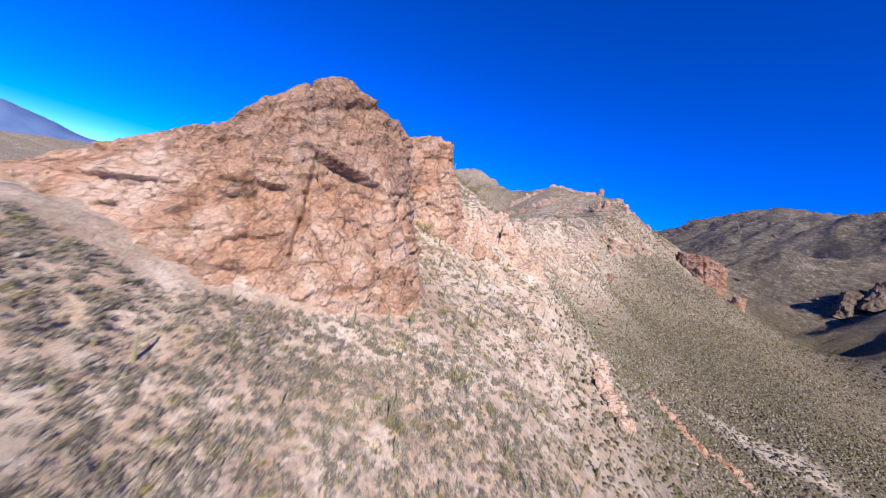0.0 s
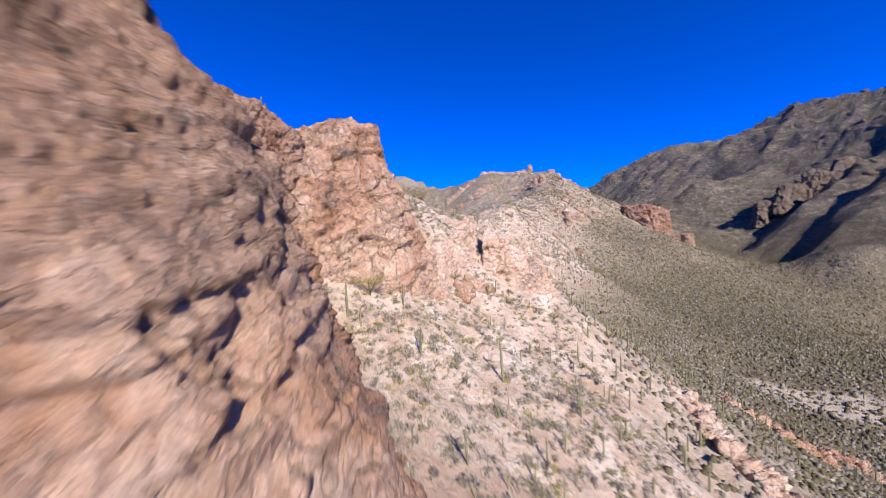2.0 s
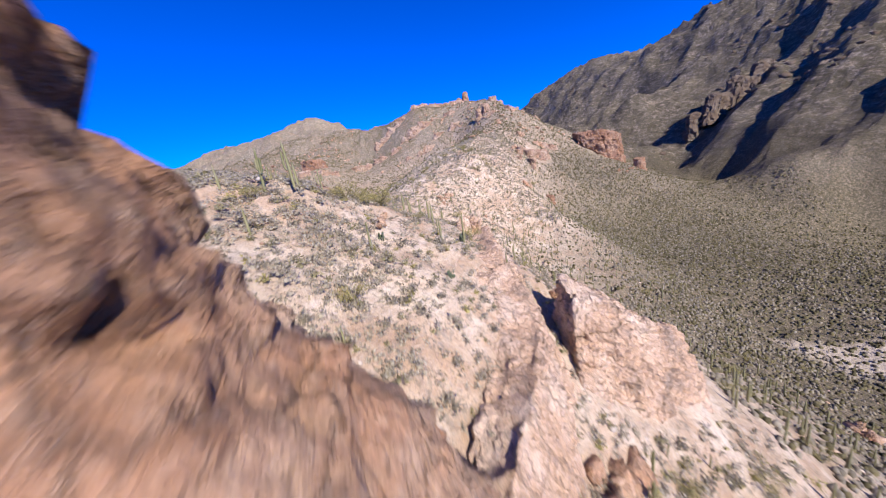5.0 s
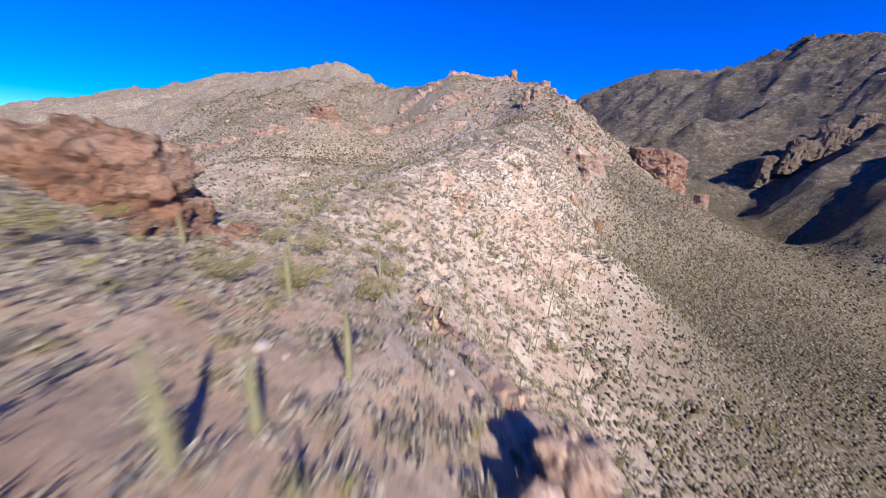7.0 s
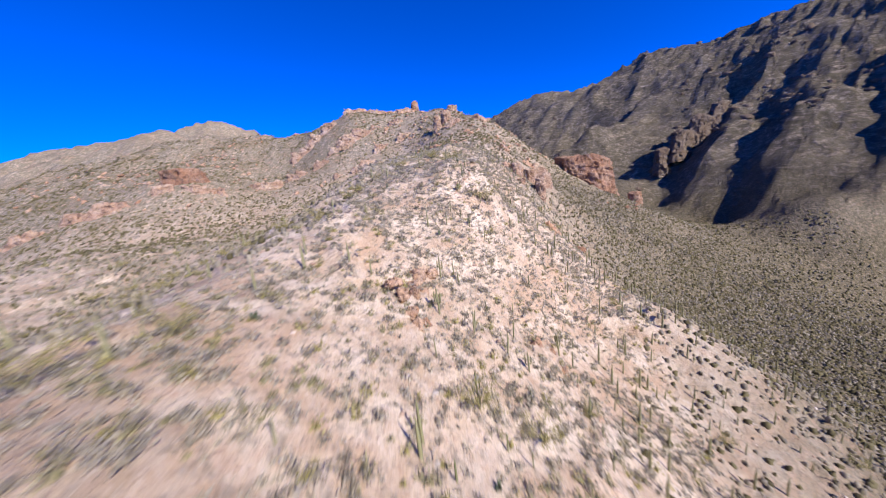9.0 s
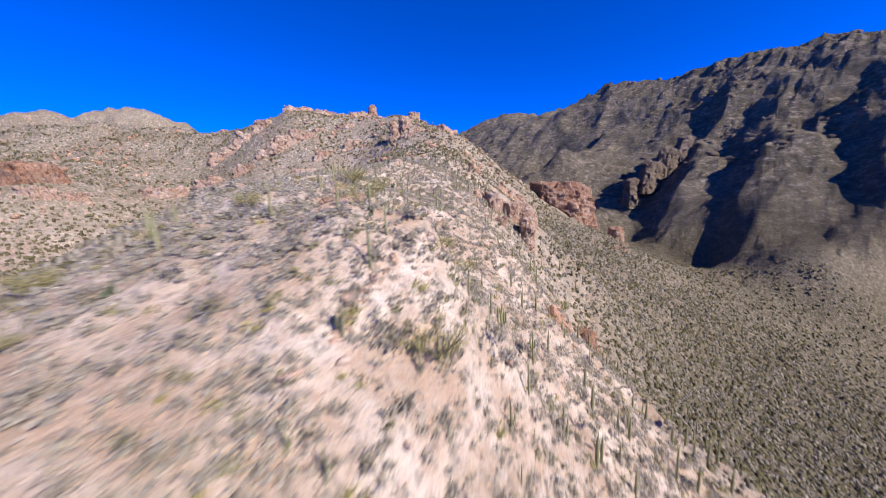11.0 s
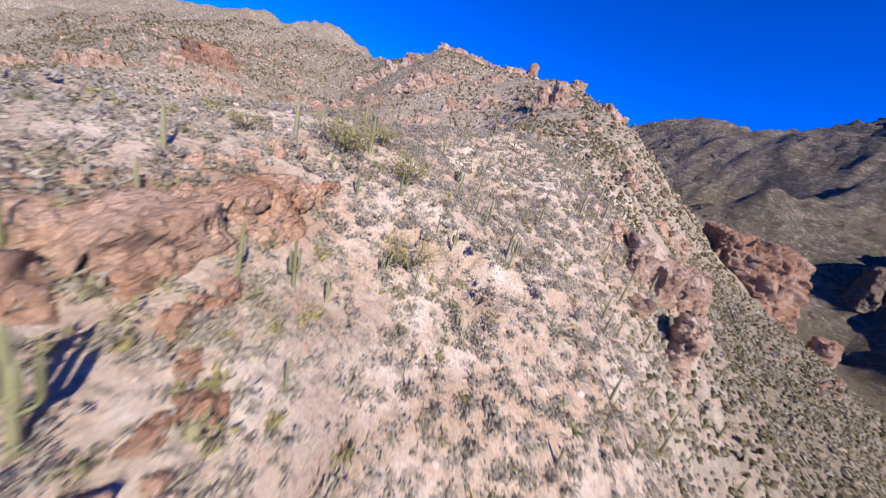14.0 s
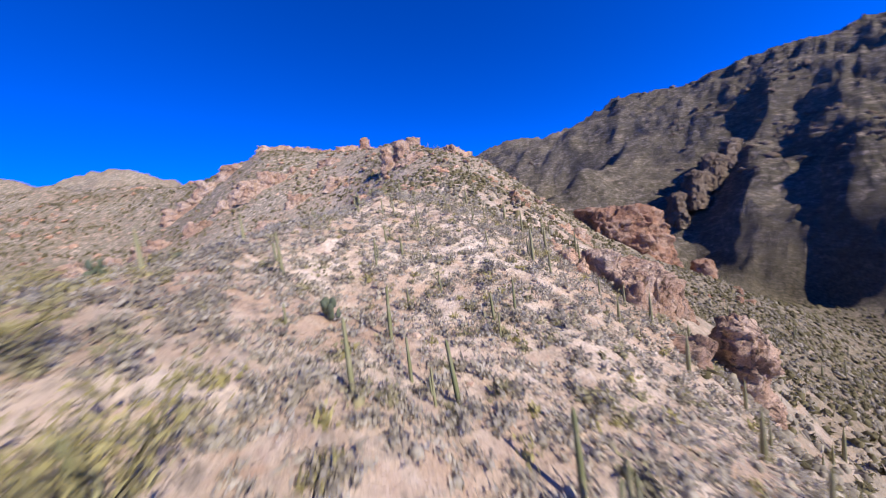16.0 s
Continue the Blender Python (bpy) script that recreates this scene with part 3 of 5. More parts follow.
def crag(name, foot, top, material, label, step=0.8, rough=1.0, block=4.0, dome=1.0, seed=0, sink=3.0, spine=None, ledges=(), cracks=(), bed=2.0, strata=1.0):
    """A rock mass between a foot line and a top line (x, y, z per corner), broken into blocks, ledges and cracks."""
    both = [(*a, *b) for a, b in zip(foot, top)]
    length = sum(math.dist(a[:2], b[:2]) for a, b in zip(foot, foot[1:] + foot[:1]))
    around = max(24, int(length / step))
    line = spread(both, around)
    for _ in range(max(1, around // 60)):
        line = (np.roll(line, 1, 0) + 2 * line + np.roll(line, -1, 0)) / 4
    tall = max(t[2] - f[2] for f, t in zip(foot, top))
    rows = max(6, int((tall + sink) / step))
    mid = nearest_on(spine or [tuple(line[:, 3:5].mean(0))], line[:, 3:5])
    width = np.linalg.norm(line[:, 3:5] - mid, axis=1).mean()
    caps = max(4, int(width / (step * 1.2)))
    out = line[:, :2] - mid
    out /= np.linalg.norm(out, axis=1)[:, None] + 1e-6
    apart = ((mid[:, None] - mid[None]) ** 2).sum(-1)
    weight = np.exp(-apart / (2 * (0.6 * block + 1.0) ** 2))
    crown = (weight @ line[:, 5]) / weight.sum(1)
    levels, ways = [], []
    for v in np.linspace(0, 1, rows):
        q = line[:, :3] * (1 - v) + line[:, 3:] * v
        q[:, 2] = (line[:, 2] - sink) * (1 - v) + line[:, 5] * v
        levels.append(q)
        ways.append(np.c_[out, np.full(around, 0.15 + 0.5 * max(0, v - 0.85) / 0.15)])
    for r in np.linspace(1, 0.0, caps + 1)[1:]:
        q = line[:, 3:].copy()
        q[:, :2] = mid + (q[:, :2] - mid) * r
        q[:, 2] = q[:, 2] * r + (1 - r) * crown + dome * (1 - r * r)
        levels.append(q)
        ways.append(np.c_[out * 0.25 * r, np.full(around, 0.9)])
    v, n = np.concatenate(levels), np.concatenate(ways)
    w = v + 0.22 * block * np.stack([vnoise(v / block, seed + 50 + k) for k in range(3)], 1)
    tilt = np.stack([0.75 * w[:, 0] + 0.35 * w[:, 2], 0.75 * w[:, 1] + 0.35 * w[:, 2], bed * (w[:, 2] - 0.3 * w[:, 0] - 0.15 * w[:, 1])], 1)
    push = 0.20 * block * fbm(v / (block * 2.2), 3, seed + 3)
    for size, deep, k in ((1.0, 0.34, 0), (0.42, 0.36, 9), (0.17, 0.36, 18), (0.095, 0.34, 27)):
        if block * size > step * 1.1:
            push += block * size * deep * facets(tilt / (block * size), seed + k)
    push += 0.02 * block * fbm(v / (block * 0.25), 3, seed + 13, 0.65)
    push -= 0.14 * block * np.clip(vnoise(v / (block * 0.26), seed + 19) - 0.35, 0, 1) * (vnoise(v / (block * 1.1), seed + 20) > 0)
    push -= block * 0.8 * np.clip(fbm(v / (block * 0.8), 3, seed + 21) - 0.68, 0, 1)
    for way, pitch, deep in (((0.35, 0.30, 1.0), 0.62, 0.17), ((0.9, -0.5, 0.35), 0.9, 0.13), ((0.3, 0.2, 1.0), 0.19, 0.045)):
        s = v @ np.array(way) / (block * pitch) + 0.7 * fbm(v / (block * 1.5), 2, seed + 33)
        push += strata * block * deep * (s - np.floor(s) - 0.5) * (0.4 + 0.6 * np.abs(vnoise(v / (block * 1.7), seed + 35)))
    push *= rough
    for place, normal, deep, reach in ledges:
        off = v - np.array(place, float)
        s = off @ np.array(normal, float) / np.linalg.norm(normal) + 0.5 * vnoise(v / 2.3, seed + 41)
        push += deep * (smooth(-0.25, 0.25, s) - 0.6) * np.exp(-((np.linalg.norm(off, axis=1) / reach) ** 4)) * np.exp(-np.maximum(s, 0) / (reach * 0.6))
    for place, normal, deep, reach, *wide in cracks:
        off = v - np.array(place, float)
        s = off @ np.array(normal, float) / np.linalg.norm(normal) + 0.8 * fbm(v / 4.0, 3, seed + 45)
        push -= deep * np.exp(-((s / (wide[0] if wide else 0.45)) ** 2)) * np.exp(-((np.linalg.norm(off, axis=1) / reach) ** 4))
    v = v + n * push[:, None]
    FOOTPRINTS.append([(float(a), float(b)) for a, b in spread([f[:2] for f in foot], 24)])
    ob = part(name, v, ring_faces(len(levels), around), material)
    return tagged(ob, label, "rock outcrop")


def block_crag(name, x, y, rx, ry, turn, z0, z1, material, label, lean=(0, 0), taper=0.75, **more):
    """A free-standing crag round a middle, with its reach along and across, and its turn in degrees."""
    foot, top, c, s = [], [], math.cos(radians(turn)), math.sin(radians(turn))
    for k in range(8):
        a = k * math.pi / 4
        u, v = rx * math.cos(a), ry * math.sin(a)
        foot.append((x + u * c - v * s, y + u * s + v * c, z0))
        u, v = u * taper, v * taper
        top.append((x + u * c - v * s + lean[0], y + u * s + v * c + lean[1], z1))
    return crag(name, foot, top, material, label, **more)


crag("great_cliff", [(-72, 13, 87), (-48, 12.5, 87.5), (-31, 15.5, 83), (-22, 22, 82), (-10, 32.5, 80.5), (-3.5, 38.8, 81.4), (-1.1, 45.6, 84), (-3, 52.1, 87.2), (-12.7, 55.3, 93.1), (-28.6, 58.9, 100.6), (-56, 61, 95.6), (-78, 28.5, 84)],
     [(-68, 27, 94.5), (-50, 28.5, 101.8), (-36, 29.5, 108), (-27.5, 32, 116.6), (-20.8, 33, 118.8), (-14.8, 36.5, 117.6), (-11.6, 41, 115), (-10, 45.5, 110), (-17, 51, 112), (-32, 54.5, 113), (-56, 48, 101), (-76, 31, 91)],
     CLIFF_ROCK, "towering orange and tan cliff with cracks and hollows", step=0.4, block=5.0, rough=0.62, strata=0.4, dome=0.2, seed=11, spine=[(-62, 33), (-40, 37), (-20, 42)],
     ledges=[((-17.5, 34.5, 105.8), (0.25, 0.1, 1), 3.4, 6.5), ((-26.6, 25.9, 100.7), (-0.2, 0.2, 1), 1.6, 6), ((-20, 33, 115.3), (-0.5, 0, 1), 1.4, 8), ((-44, 18, 98), (-0.15, 0.2, 1), 1.8, 9)],
     cracks=[((-14, 34.3, 96.5), (1, 0.6, 0.9), 1.8, 12), ((-9, 37.5, 91), (1, 0.5, 0.6), 1.5, 10), ((-25.8, 25, 98.4), (1, 0.8, 0.1), 2.0, 7, 0.6), ((-31, 20.5, 95.5), (1, 0.8, 0.1), 2.2, 6, 0.7), ((-20, 29.5, 96), (1, 0.8, -0.1), 1.5, 7), ((-27, 23, 87.6), (0.2, 0, 1), 1.8, 4, 0.7), ((-18.2, 30.6, 93.7), (0.8, 0.4, 0.7), 1.3, 7)])
crag("buttress", [(-33.4, 59.1, 101.5), (-18.6, 56.5, 95.5), (-11.7, 58.1, 92.1), (-8.4, 61.2, 91.2), (-9.9, 64.7, 92.8), (-19.5, 67.7, 96.9), (-34.9, 70.1, 102.7)],
     [(-34, 62.7, 113.1), (-21.5, 61, 108.1), (-16.6, 60.9, 106.3), (-14.1, 62.7, 104), (-15.1, 64.2, 104.8), (-22, 65, 109.6), (-35.4, 66.7, 114.5)],
     RED_ROCK, "rough red rock buttress between two cliffs", step=0.34, block=3.6, rough=0.95, dome=0.5, seed=17, spine=[(-31.2, 63.9), (-17.2, 63)])
crag("second_cliff", [(-21.4, 75.4, 95.4), (-15.7, 76.7, 93.8), (-8, 80.6, 92.5), (0.4, 83.8, 93), (6, 91, 95.1), (-0.2, 100.1, 104.8), (-15.9, 104.3, 109.7), (-24.8, 98.6, 111.4)],
     [(-22.3, 83.5, 124.6), (-17.6, 83, 125.8), (-12.2, 84.4, 127.6), (-8.4, 86, 126.9), (-8, 89.6, 124.2), (-10.6, 95.5, 121.4), (-16.4, 97, 120.2), (-22.2, 94.2, 119.4)],
     ROCK, "steep red and tan cliff with a rounded crown", step=0.40, block=4.5, rough=0.8, dome=0.8, seed=23, strata=0.5, spine=[(-20.4, 90.4), (-12.6, 91.4)],
     ledges=[((-9.7, 86.7, 105.9), (0.2, 0, 1), 1.4, 7)],
     cracks=[((-11.3, 85.9, 116.5), (1, 0.5, 0.2), 1.5, 10), ((-16.6, 80.3, 108.7), (1, 0.6, -0.4), 1.3, 9), ((-6.1, 88.7, 108.9), (0.6, 0.2, 1), 1.2, 8)])
crag("dark_cliff", [(-51.4, 68.3, 108.1), (-36.7, 67, 102.8), (-26.3, 70.7, 97.3), (-19, 74.8, 93.7), (-17.6, 84.3, 108.5), (-23.8, 98.6, 111.5), (-50.8, 100.2, 110.1)],
     [(-48.1, 73.9, 124.5), (-36.1, 73.3, 128.6), (-30.4, 75.6, 129), (-25.1, 77.4, 127.6), (-20.8, 81.5, 124), (-25.1, 94.1, 118.5), (-47.1, 94.5, 116.3)],
     RED_ROCK, "dark red-brown cliff with blocky ledges", step=0.42, block=4.2, rough=0.85, dome=0.8, seed=24, spine=[(-47.9, 86.2), (-28, 85.1)],
     ledges=[((-27.6, 74, 120), (-0.3, 0, 1), 1.0, 8), ((-31.6, 71.7, 111.6), (0.2, 0, 1), 1.4, 8)],
     cracks=[((-27.1, 72.5, 111.5), (1, 0.5, 0.3), 1.6, 10)])
crag("rim_crag", [(-1.6, 88.6, 94), (4.1, 90.4, 93.2), (10.8, 96.1, 91.4), (15.4, 103.2, 95), (22.9, 115.3, 97.6), (25.5, 126.5, 96.3), (27.6, 136.1, 94.1), (26.2, 147.4, 94.3), (22.8, 159.5, 97.6), (18.6, 166.9, 101.1), (13.4, 165.7, 105), (12.2, 151.4, 107.4), (10.1, 139.3, 108.5), (7.8, 126.8, 109.7), (4.7, 116.8, 109.3), (3.6, 105, 104.8), (-2.1, 97.1, 103.9)],
     [(-2, 92.1, 103.2), (1.7, 95, 104.7), (7.3, 100.9, 105.6), (12, 106.9, 106), (14, 119.1, 111.3), (16.6, 126.9, 111.2), (19.7, 132.9, 110.9), (19.1, 147.5, 108.6), (17.5, 157.6, 107.5), (15.5, 163.7, 106.1), (14.4, 161.7, 106.3), (14.3, 150.3, 107.4), (13.3, 139.3, 109.1), (11.1, 126.8, 110.5), (8.2, 117.9, 110.4), (5.5, 106, 105.1), (-0.1, 98, 103.5)],
     PALE_ROCK, "pale orange rock rim above the steep slope", step=0.34, block=2.0, rough=0.85, dome=-0.3, seed=31, spine=[(-0.2, 96.2), (6.4, 104), (9.4, 115.7), (13.3, 126.8), (16.5, 141.4), (15.9, 159.6)])
FOOTPRINTS.pop()
crag("tilted_boulder", [(14, 103.5, 94), (22, 100.5, 89), (33, 101.5, 86.5), (39.5, 106.5, 86.5), (35.5, 113, 90.5), (25, 115, 98), (16.5, 113.5, 101)],
     [(16.4, 107.6, 106), (20.5, 106.4, 105.2), (27, 106, 101), (32.5, 107.2, 96.6), (32.5, 110, 96.6), (25, 111.8, 103.2), (18.2, 111.2, 108)],
     PALE_ROCK, "big pale boulder mass standing off the rim", step=0.3, block=2.6, rough=1.0, strata=0.6, dome=0.2, seed=37, spine=[(18.5, 109.2), (30, 108.4)])


def outcrop(name, line, count, size, material, label, seed, wide=1.0, sunk=0.28):
    """A jagged outcrop: angular, jointed blocks, each of its own, wedged together along a line on the slope."""
    r = np.random.default_rng(seed)
    bm = bmesh.new()
    bmesh.ops.create_icosphere(bm, subdivisions=3, radius=1.0)
    ball, tri = np.array([v.co[:] for v in bm.verts]), np.array([[v.index for v in f.verts] for f in bm.faces])
    bm.free()
    p = np.array(line, float)
    d = np.r_[0, np.cumsum(np.linalg.norm(np.diff(p, axis=0), axis=1))]
    thing = new(name)
    middle = p[len(p) // 2]
    thing.location = (middle[0], middle[1], float(lie(middle[0], middle[1])[0]))
    frame_turn = Matrix.Rotation(r.uniform(0, 3.1), 3, "Z") @ Matrix.Rotation(radians(r.uniform(15, 35)), 3, "X")
    axes = np.array(frame_turn)
    for k in range(count * 2):
        t = (k + r.uniform(0.1, 0.9)) / (count * 2) * d[-1]
        x, y = np.interp(t, d, p[:, 0]) + r.normal() * wide * size * 0.45, np.interp(t, d, p[:, 1]) + r.normal() * wide * size * 0.45
        s = size * r.uniform(0.35, 0.95)
        joints = np.concatenate([axes, -axes, r.normal(size=(8, 3))]) + r.normal(size=(14, 3)) * 0.14
        joints /= np.linalg.norm(joints, axis=1)[:, None]
        far = np.r_[r.uniform(0.42, 0.78, 6), r.uniform(0.8, 1.05, 8)]
        reach = ball @ joints.T
        scale = np.min(np.where(reach > 0.05, far / np.maximum(reach, 0.05), 9.0), axis=1)
        b = ball * np.minimum(scale, 1.4)[:, None] * np.array([r.uniform(0.8, 1.4), r.uniform(0.8, 1.4), r.uniform(0.8, 1.5)]) * s
        where = np.array([x, y, float(lie(x, y)[0]) - sunk * s])
        q = (b + where) @ axes
        b = b * (1 + 0.55 * facets(q / (0.5 * size) * np.array([1, 1, 1.8]), seed) + 0.22 * facets(q / (0.2 * size), seed + 9))[:, None]
        ob = part("block", b + where - np.array(thing.location), tri, material, thing)
    return tagged(thing, label, "rock outcrop")


outcrop("slab_rib", [(53, 89.8), (52.6, 83.9), (53.1, 78), (53.9, 72.1), (54.5, 66.5)], 30, 2.7, PALE_ROCK, "jagged pale rock rib running down the slope", 43, 0.85, 0.0)
outcrop("stony_rib", [(84.1, 107.2), (87, 102.3), (91, 96.3), (95.4, 90.4)], 24, 2.6, ROCK, "jagged orange rock rib running down the slope", 45, 0.8, 0.0)
outcrop("stony_rib", [(103.9, 98.2), (107.7, 93.3), (110.9, 88.5)], 14, 2.2, ROCK, "jagged orange rock rib running down the slope", 46, 0.8, 0.0)
outcrop("slope_outcrop", [(127.9, 259.8), (124.9, 254.7)], 5, 3.0, RED_ROCK, "dark broken outcrop on the lower slope", 47)
outcrop("slope_outcrop", [(107.5, 253.5), (105.5, 249.5)], 4, 2.4, ROCK, "small tan outcrop on the steep slope", 48)
outcrop("rim_outcrop", [(-0.9, 93.7), (5.7, 99.6), (11.3, 106.6), (12.9, 116.9)], 18, 2.0, PALE_ROCK, "pale broken blocks along the rim", 151, 0.7)
outcrop("rim_outcrop", [(13.9, 121.2), (16.7, 127.9), (19.9, 134.3), (19.7, 143.5)], 22, 2.0, PALE_ROCK, "pale broken blocks along the rim", 152, 0.6)
outcrop("rim_outcrop", [(18.6, 147.6), (17.5, 155.5), (16.5, 162.7)], 16, 1.8, PALE_ROCK, "pale broken blocks along the rim", 153, 0.6)
outcrop("crest_outcrop", [(58.8, 235.4), (69.8, 240.5), (74.5, 243.7), (77.8, 243.8)], 14, 0.6, PALE_ROCK, "pale broken blocks on the crest", 154, 0.9)
outcrop("crest_outcrop", [(78.6, 244.7), (76.8, 250.4), (75.9, 254.2)], 9, 0.6, PALE_ROCK, "pale broken blocks on the crest", 155, 0.9)
outcrop("slope_outcrop", [(57.1, 211.6), (59.2, 205.8)], 4, 1.9, ROCK, "small tan outcrop on the steep slope", 156)
outcrop("slope_outcrop", [(35.9, 211.9), (39.6, 217.6), (45.2, 221.2)], 7, 1.8, ROCK, "small tan outcrop on the crest", 157, 1.2)
outcrop("slope_outcrop", [(162.7, 318.1), (171, 324.7), (181.1, 331.1)], 7, 3.6, ROCK, "tan crags on the steep slope", 158, 0.8)
outcrop("slope_outcrop", [(146.6, 321.1), (156.6, 329.7)], 5, 3.0, ROCK, "tan crags on the steep slope", 159, 0.8)
outcrop("knoll", [(21, 117), (26, 117), (31, 115.5)], 6, 2.0, ROCK, "orange rock knoll beside the rim", 160, 0.8)
outcrop("knoll", [(7.8, 94.3), (13.5, 98.2)], 5, 3.0, ROCK, "orange rock knoll under the cliff", 161, 0.8)
outcrop("fallen_rocks", [(212.3, 309.8), (223.6, 297.7), (258, 305), (271.8, 323.9)], 9, 2.2, RED_ROCK, "fallen red blocks round the butte", 162, 0.8)
outcrop("fallen_rocks", [(-10.9, 154.4), (-4.3, 160), (-2.1, 167.1)], 7, 2.0, RED_ROCK, "red blocks fallen from the ledge", 163, 0.8)
crag("ledge_crag", [(-20.5, 157.7, 115.4), (-11.9, 156.4, 113.9), (-5.4, 159.9, 112.4), (-3.2, 166.1, 110.2), (-8.3, 172.3, 110), (-19.8, 172.7, 111.9)],
     [(-18.3, 159.9, 122.3), (-12.4, 159.7, 124.4), (-8, 162.5, 123.8), (-6.8, 165.3, 121.7), (-10.4, 168.4, 121.6), (-17.9, 168.9, 121.5)],
     RED_ROCK, "dark red rock ledge on the crest", step=0.36, block=2.4, rough=1.1, dome=0.3, seed=51, spine=[(-17, 163.9), (-10.6, 163.6)])
block_crag("rock_pillar", 18.1, 135.7, 2.6, 2.0, 30, 105.8, 112.7, PALE_ROCK, "upright pale rock knob on the rim", taper=0.6, step=0.2, block=1.6, rough=1.5, dome=0.1, seed=57)
block_crag("rock_pillar", 15.4, 134, 1.6, 1.3, 10, 107.9, 112.5, PALE_ROCK, "upright pale rock knob on the rim", taper=0.7, step=0.2, block=1.0, rough=1.2, seed=58)
outcrop("rim_strata", [(-0.9, 121.5), (0.8, 126.9), (2, 132.1)], 12, 0.5, ROCK, "low orange ledges breaking out of the crest", 167, 0.6)
crag("crest_mound", [(58.1, 252.7, 122.6), (64.1, 243.7, 124.8), (68.9, 244.8, 124.1), (70.8, 248.8, 123.8), (70.4, 252.8, 124.1), (67.1, 255.2, 126), (61.4, 252.9, 126)],
     [(62.8, 247.8, 127.4), (64.9, 246.5, 127.5), (67.7, 247.2, 127.6), (68.9, 249.3, 127.9), (68.4, 252.1, 128.4), (66.4, 253.4, 128.6), (63.1, 252, 127.7)],
     PALE_ROCK, "pale rocky mound below the crest", step=0.28, block=2.0, rough=0.9, dome=0.2, seed=56, spine=[(64.9, 249.4), (66.5, 250.9)])
FOOTPRINTS.pop()
crag("crest_ledge", [(65.4, 256.9, 125.9), (68.7, 254.8, 123.6), (73.9, 254.6, 121.7), (76.2, 259.9, 122.2), (78.1, 266.9, 125.2), (77.2, 272.1, 127.7), (71.6, 271.8, 128.1), (67, 263.3, 127.3)],
     [(67.1, 257.7, 128), (69.1, 256.5, 128.4), (72, 257.9, 128.5), (73.7, 262.5, 128.9), (75.4, 267.3, 129.4), (75.3, 270.3, 129.6), (71.7, 269.2, 129.3), (68.6, 262.5, 128.6)],
     ROCK, "red and tan rock ledge below the crest", step=0.26, block=2.2, rough=0.85, strata=0.5, dome=0.1, seed=55, spine=[(69.5, 258.4), (73.3, 268.4)],
     cracks=[((72.7, 257.9, 125.2), (0.3, 1, 0), 2.0, 6, 0.5), ((75.4, 263.2, 124.9), (0.3, 1, 0), 1.6, 5, 0.5)])
FOOTPRINTS.pop()
outcrop("crest_outcrop", [(70, 244), (74, 249), (76, 255), (74.5, 261)], 22, 0.8, ROCK, "rusty broken blocks below the crest", 171, 1.5)
outcrop("ledge_rubble", [(66, 257), (70, 260), (74, 265), (77, 272)], 26, 1.1, ROCK, "rusty broken blocks heaped on the ledge", 172, 0.9)
outcrop("strata_ledge", [(66.2, 260.3), (69.4, 265), (71.6, 270.1), (74, 275.6)], 14, 0.9, ROCK, "streaky tan ledges along the crest", 164, 1.3)
for x, y, rx, ry, z0, z1, seed in ((125.7, 286.7, 4, 2.6, 106.5, 126, 61), (130.1, 278, 2.8, 2.4, 99.7, 120.2, 62), (134.4, 288.5, 4.4, 3.2, 102.5, 124.5, 63), (120.9, 280.4, 2.2, 1.8, 108.4, 120.9, 65), (133.8, 295.5, 4, 3, 109.6, 127.1, 66), (129.5, 292, 2.5, 2, 111.8, 127.8, 68)):
    block_crag("cleft_crag", x, y, rx, ry, 35, z0, z1, TAN_ROCK, "pinkish crag beside a dark cleft", taper=0.85, step=0.3, block=2.6, rough=1.3, dome=0.1, seed=seed, sink=6, bed=0.7)
crag("cleft_crag", [(133.6, 282, 107), (140.4, 281.3, 104.4), (150.8, 285.9, 103.2), (162.4, 297, 104.8), (162.9, 310.6, 113.5), (148.7, 313.1, 120), (138.4, 298.8, 114.8)],
     [(138.3, 287.3, 119.5), (143.9, 287.8, 121.9), (152.5, 292.4, 121.4), (160.2, 300.3, 122.1), (158.9, 306.8, 122.1), (149.2, 309, 123.9), (141.5, 298.6, 122.8)],
     TAN_ROCK, "pinkish crag beside a dark cleft", step=0.5, block=2.8, rough=1.3, seed=67, sink=10, bed=0.8, spine=[(145.7, 297.6), (153.9, 301.1)])
outcrop("slope_outcrop", [(119.6, 290.7), (126, 295.5), (131.8, 301.5)], 5, 2.0, ROCK, "small pink outcrops above the cleft", 165, 0.8)
crag("red_butte", [(228.7, 343.6, 105), (245.3, 324.8, 98.5), (263.7, 321.9, 94.5), (282.8, 333, 96.2), (290.6, 350, 102.8), (270.9, 370.9, 110.2), (240.5, 368.6, 110.3)],
     [(233.6, 349.3, 131.9), (247.1, 335.6, 133.3), (263.4, 332.6, 129.4), (278.6, 339.6, 126.2), (284.4, 351.6, 127.3), (269, 363.4, 131.5), (240.6, 363.2, 133.5)],
     RED_ROCK, "blocky red-brown rock butte", step=0.6, block=5.5, rough=1.25, seed=71, sink=18, bed=0.7, spine=[(248.9, 348.4), (269.2, 348.6)],
     cracks=[((251.3, 330.2, 115.4), (1, 0.2, 0.1), 3.5, 18, 0.8), ((267.6, 328.3, 113.5), (1, 0.1, -0.1), 3.0, 18, 0.7), ((239.9, 338.1, 117.2), (0.8, 0.6, 0), 3.0, 16, 0.8)])
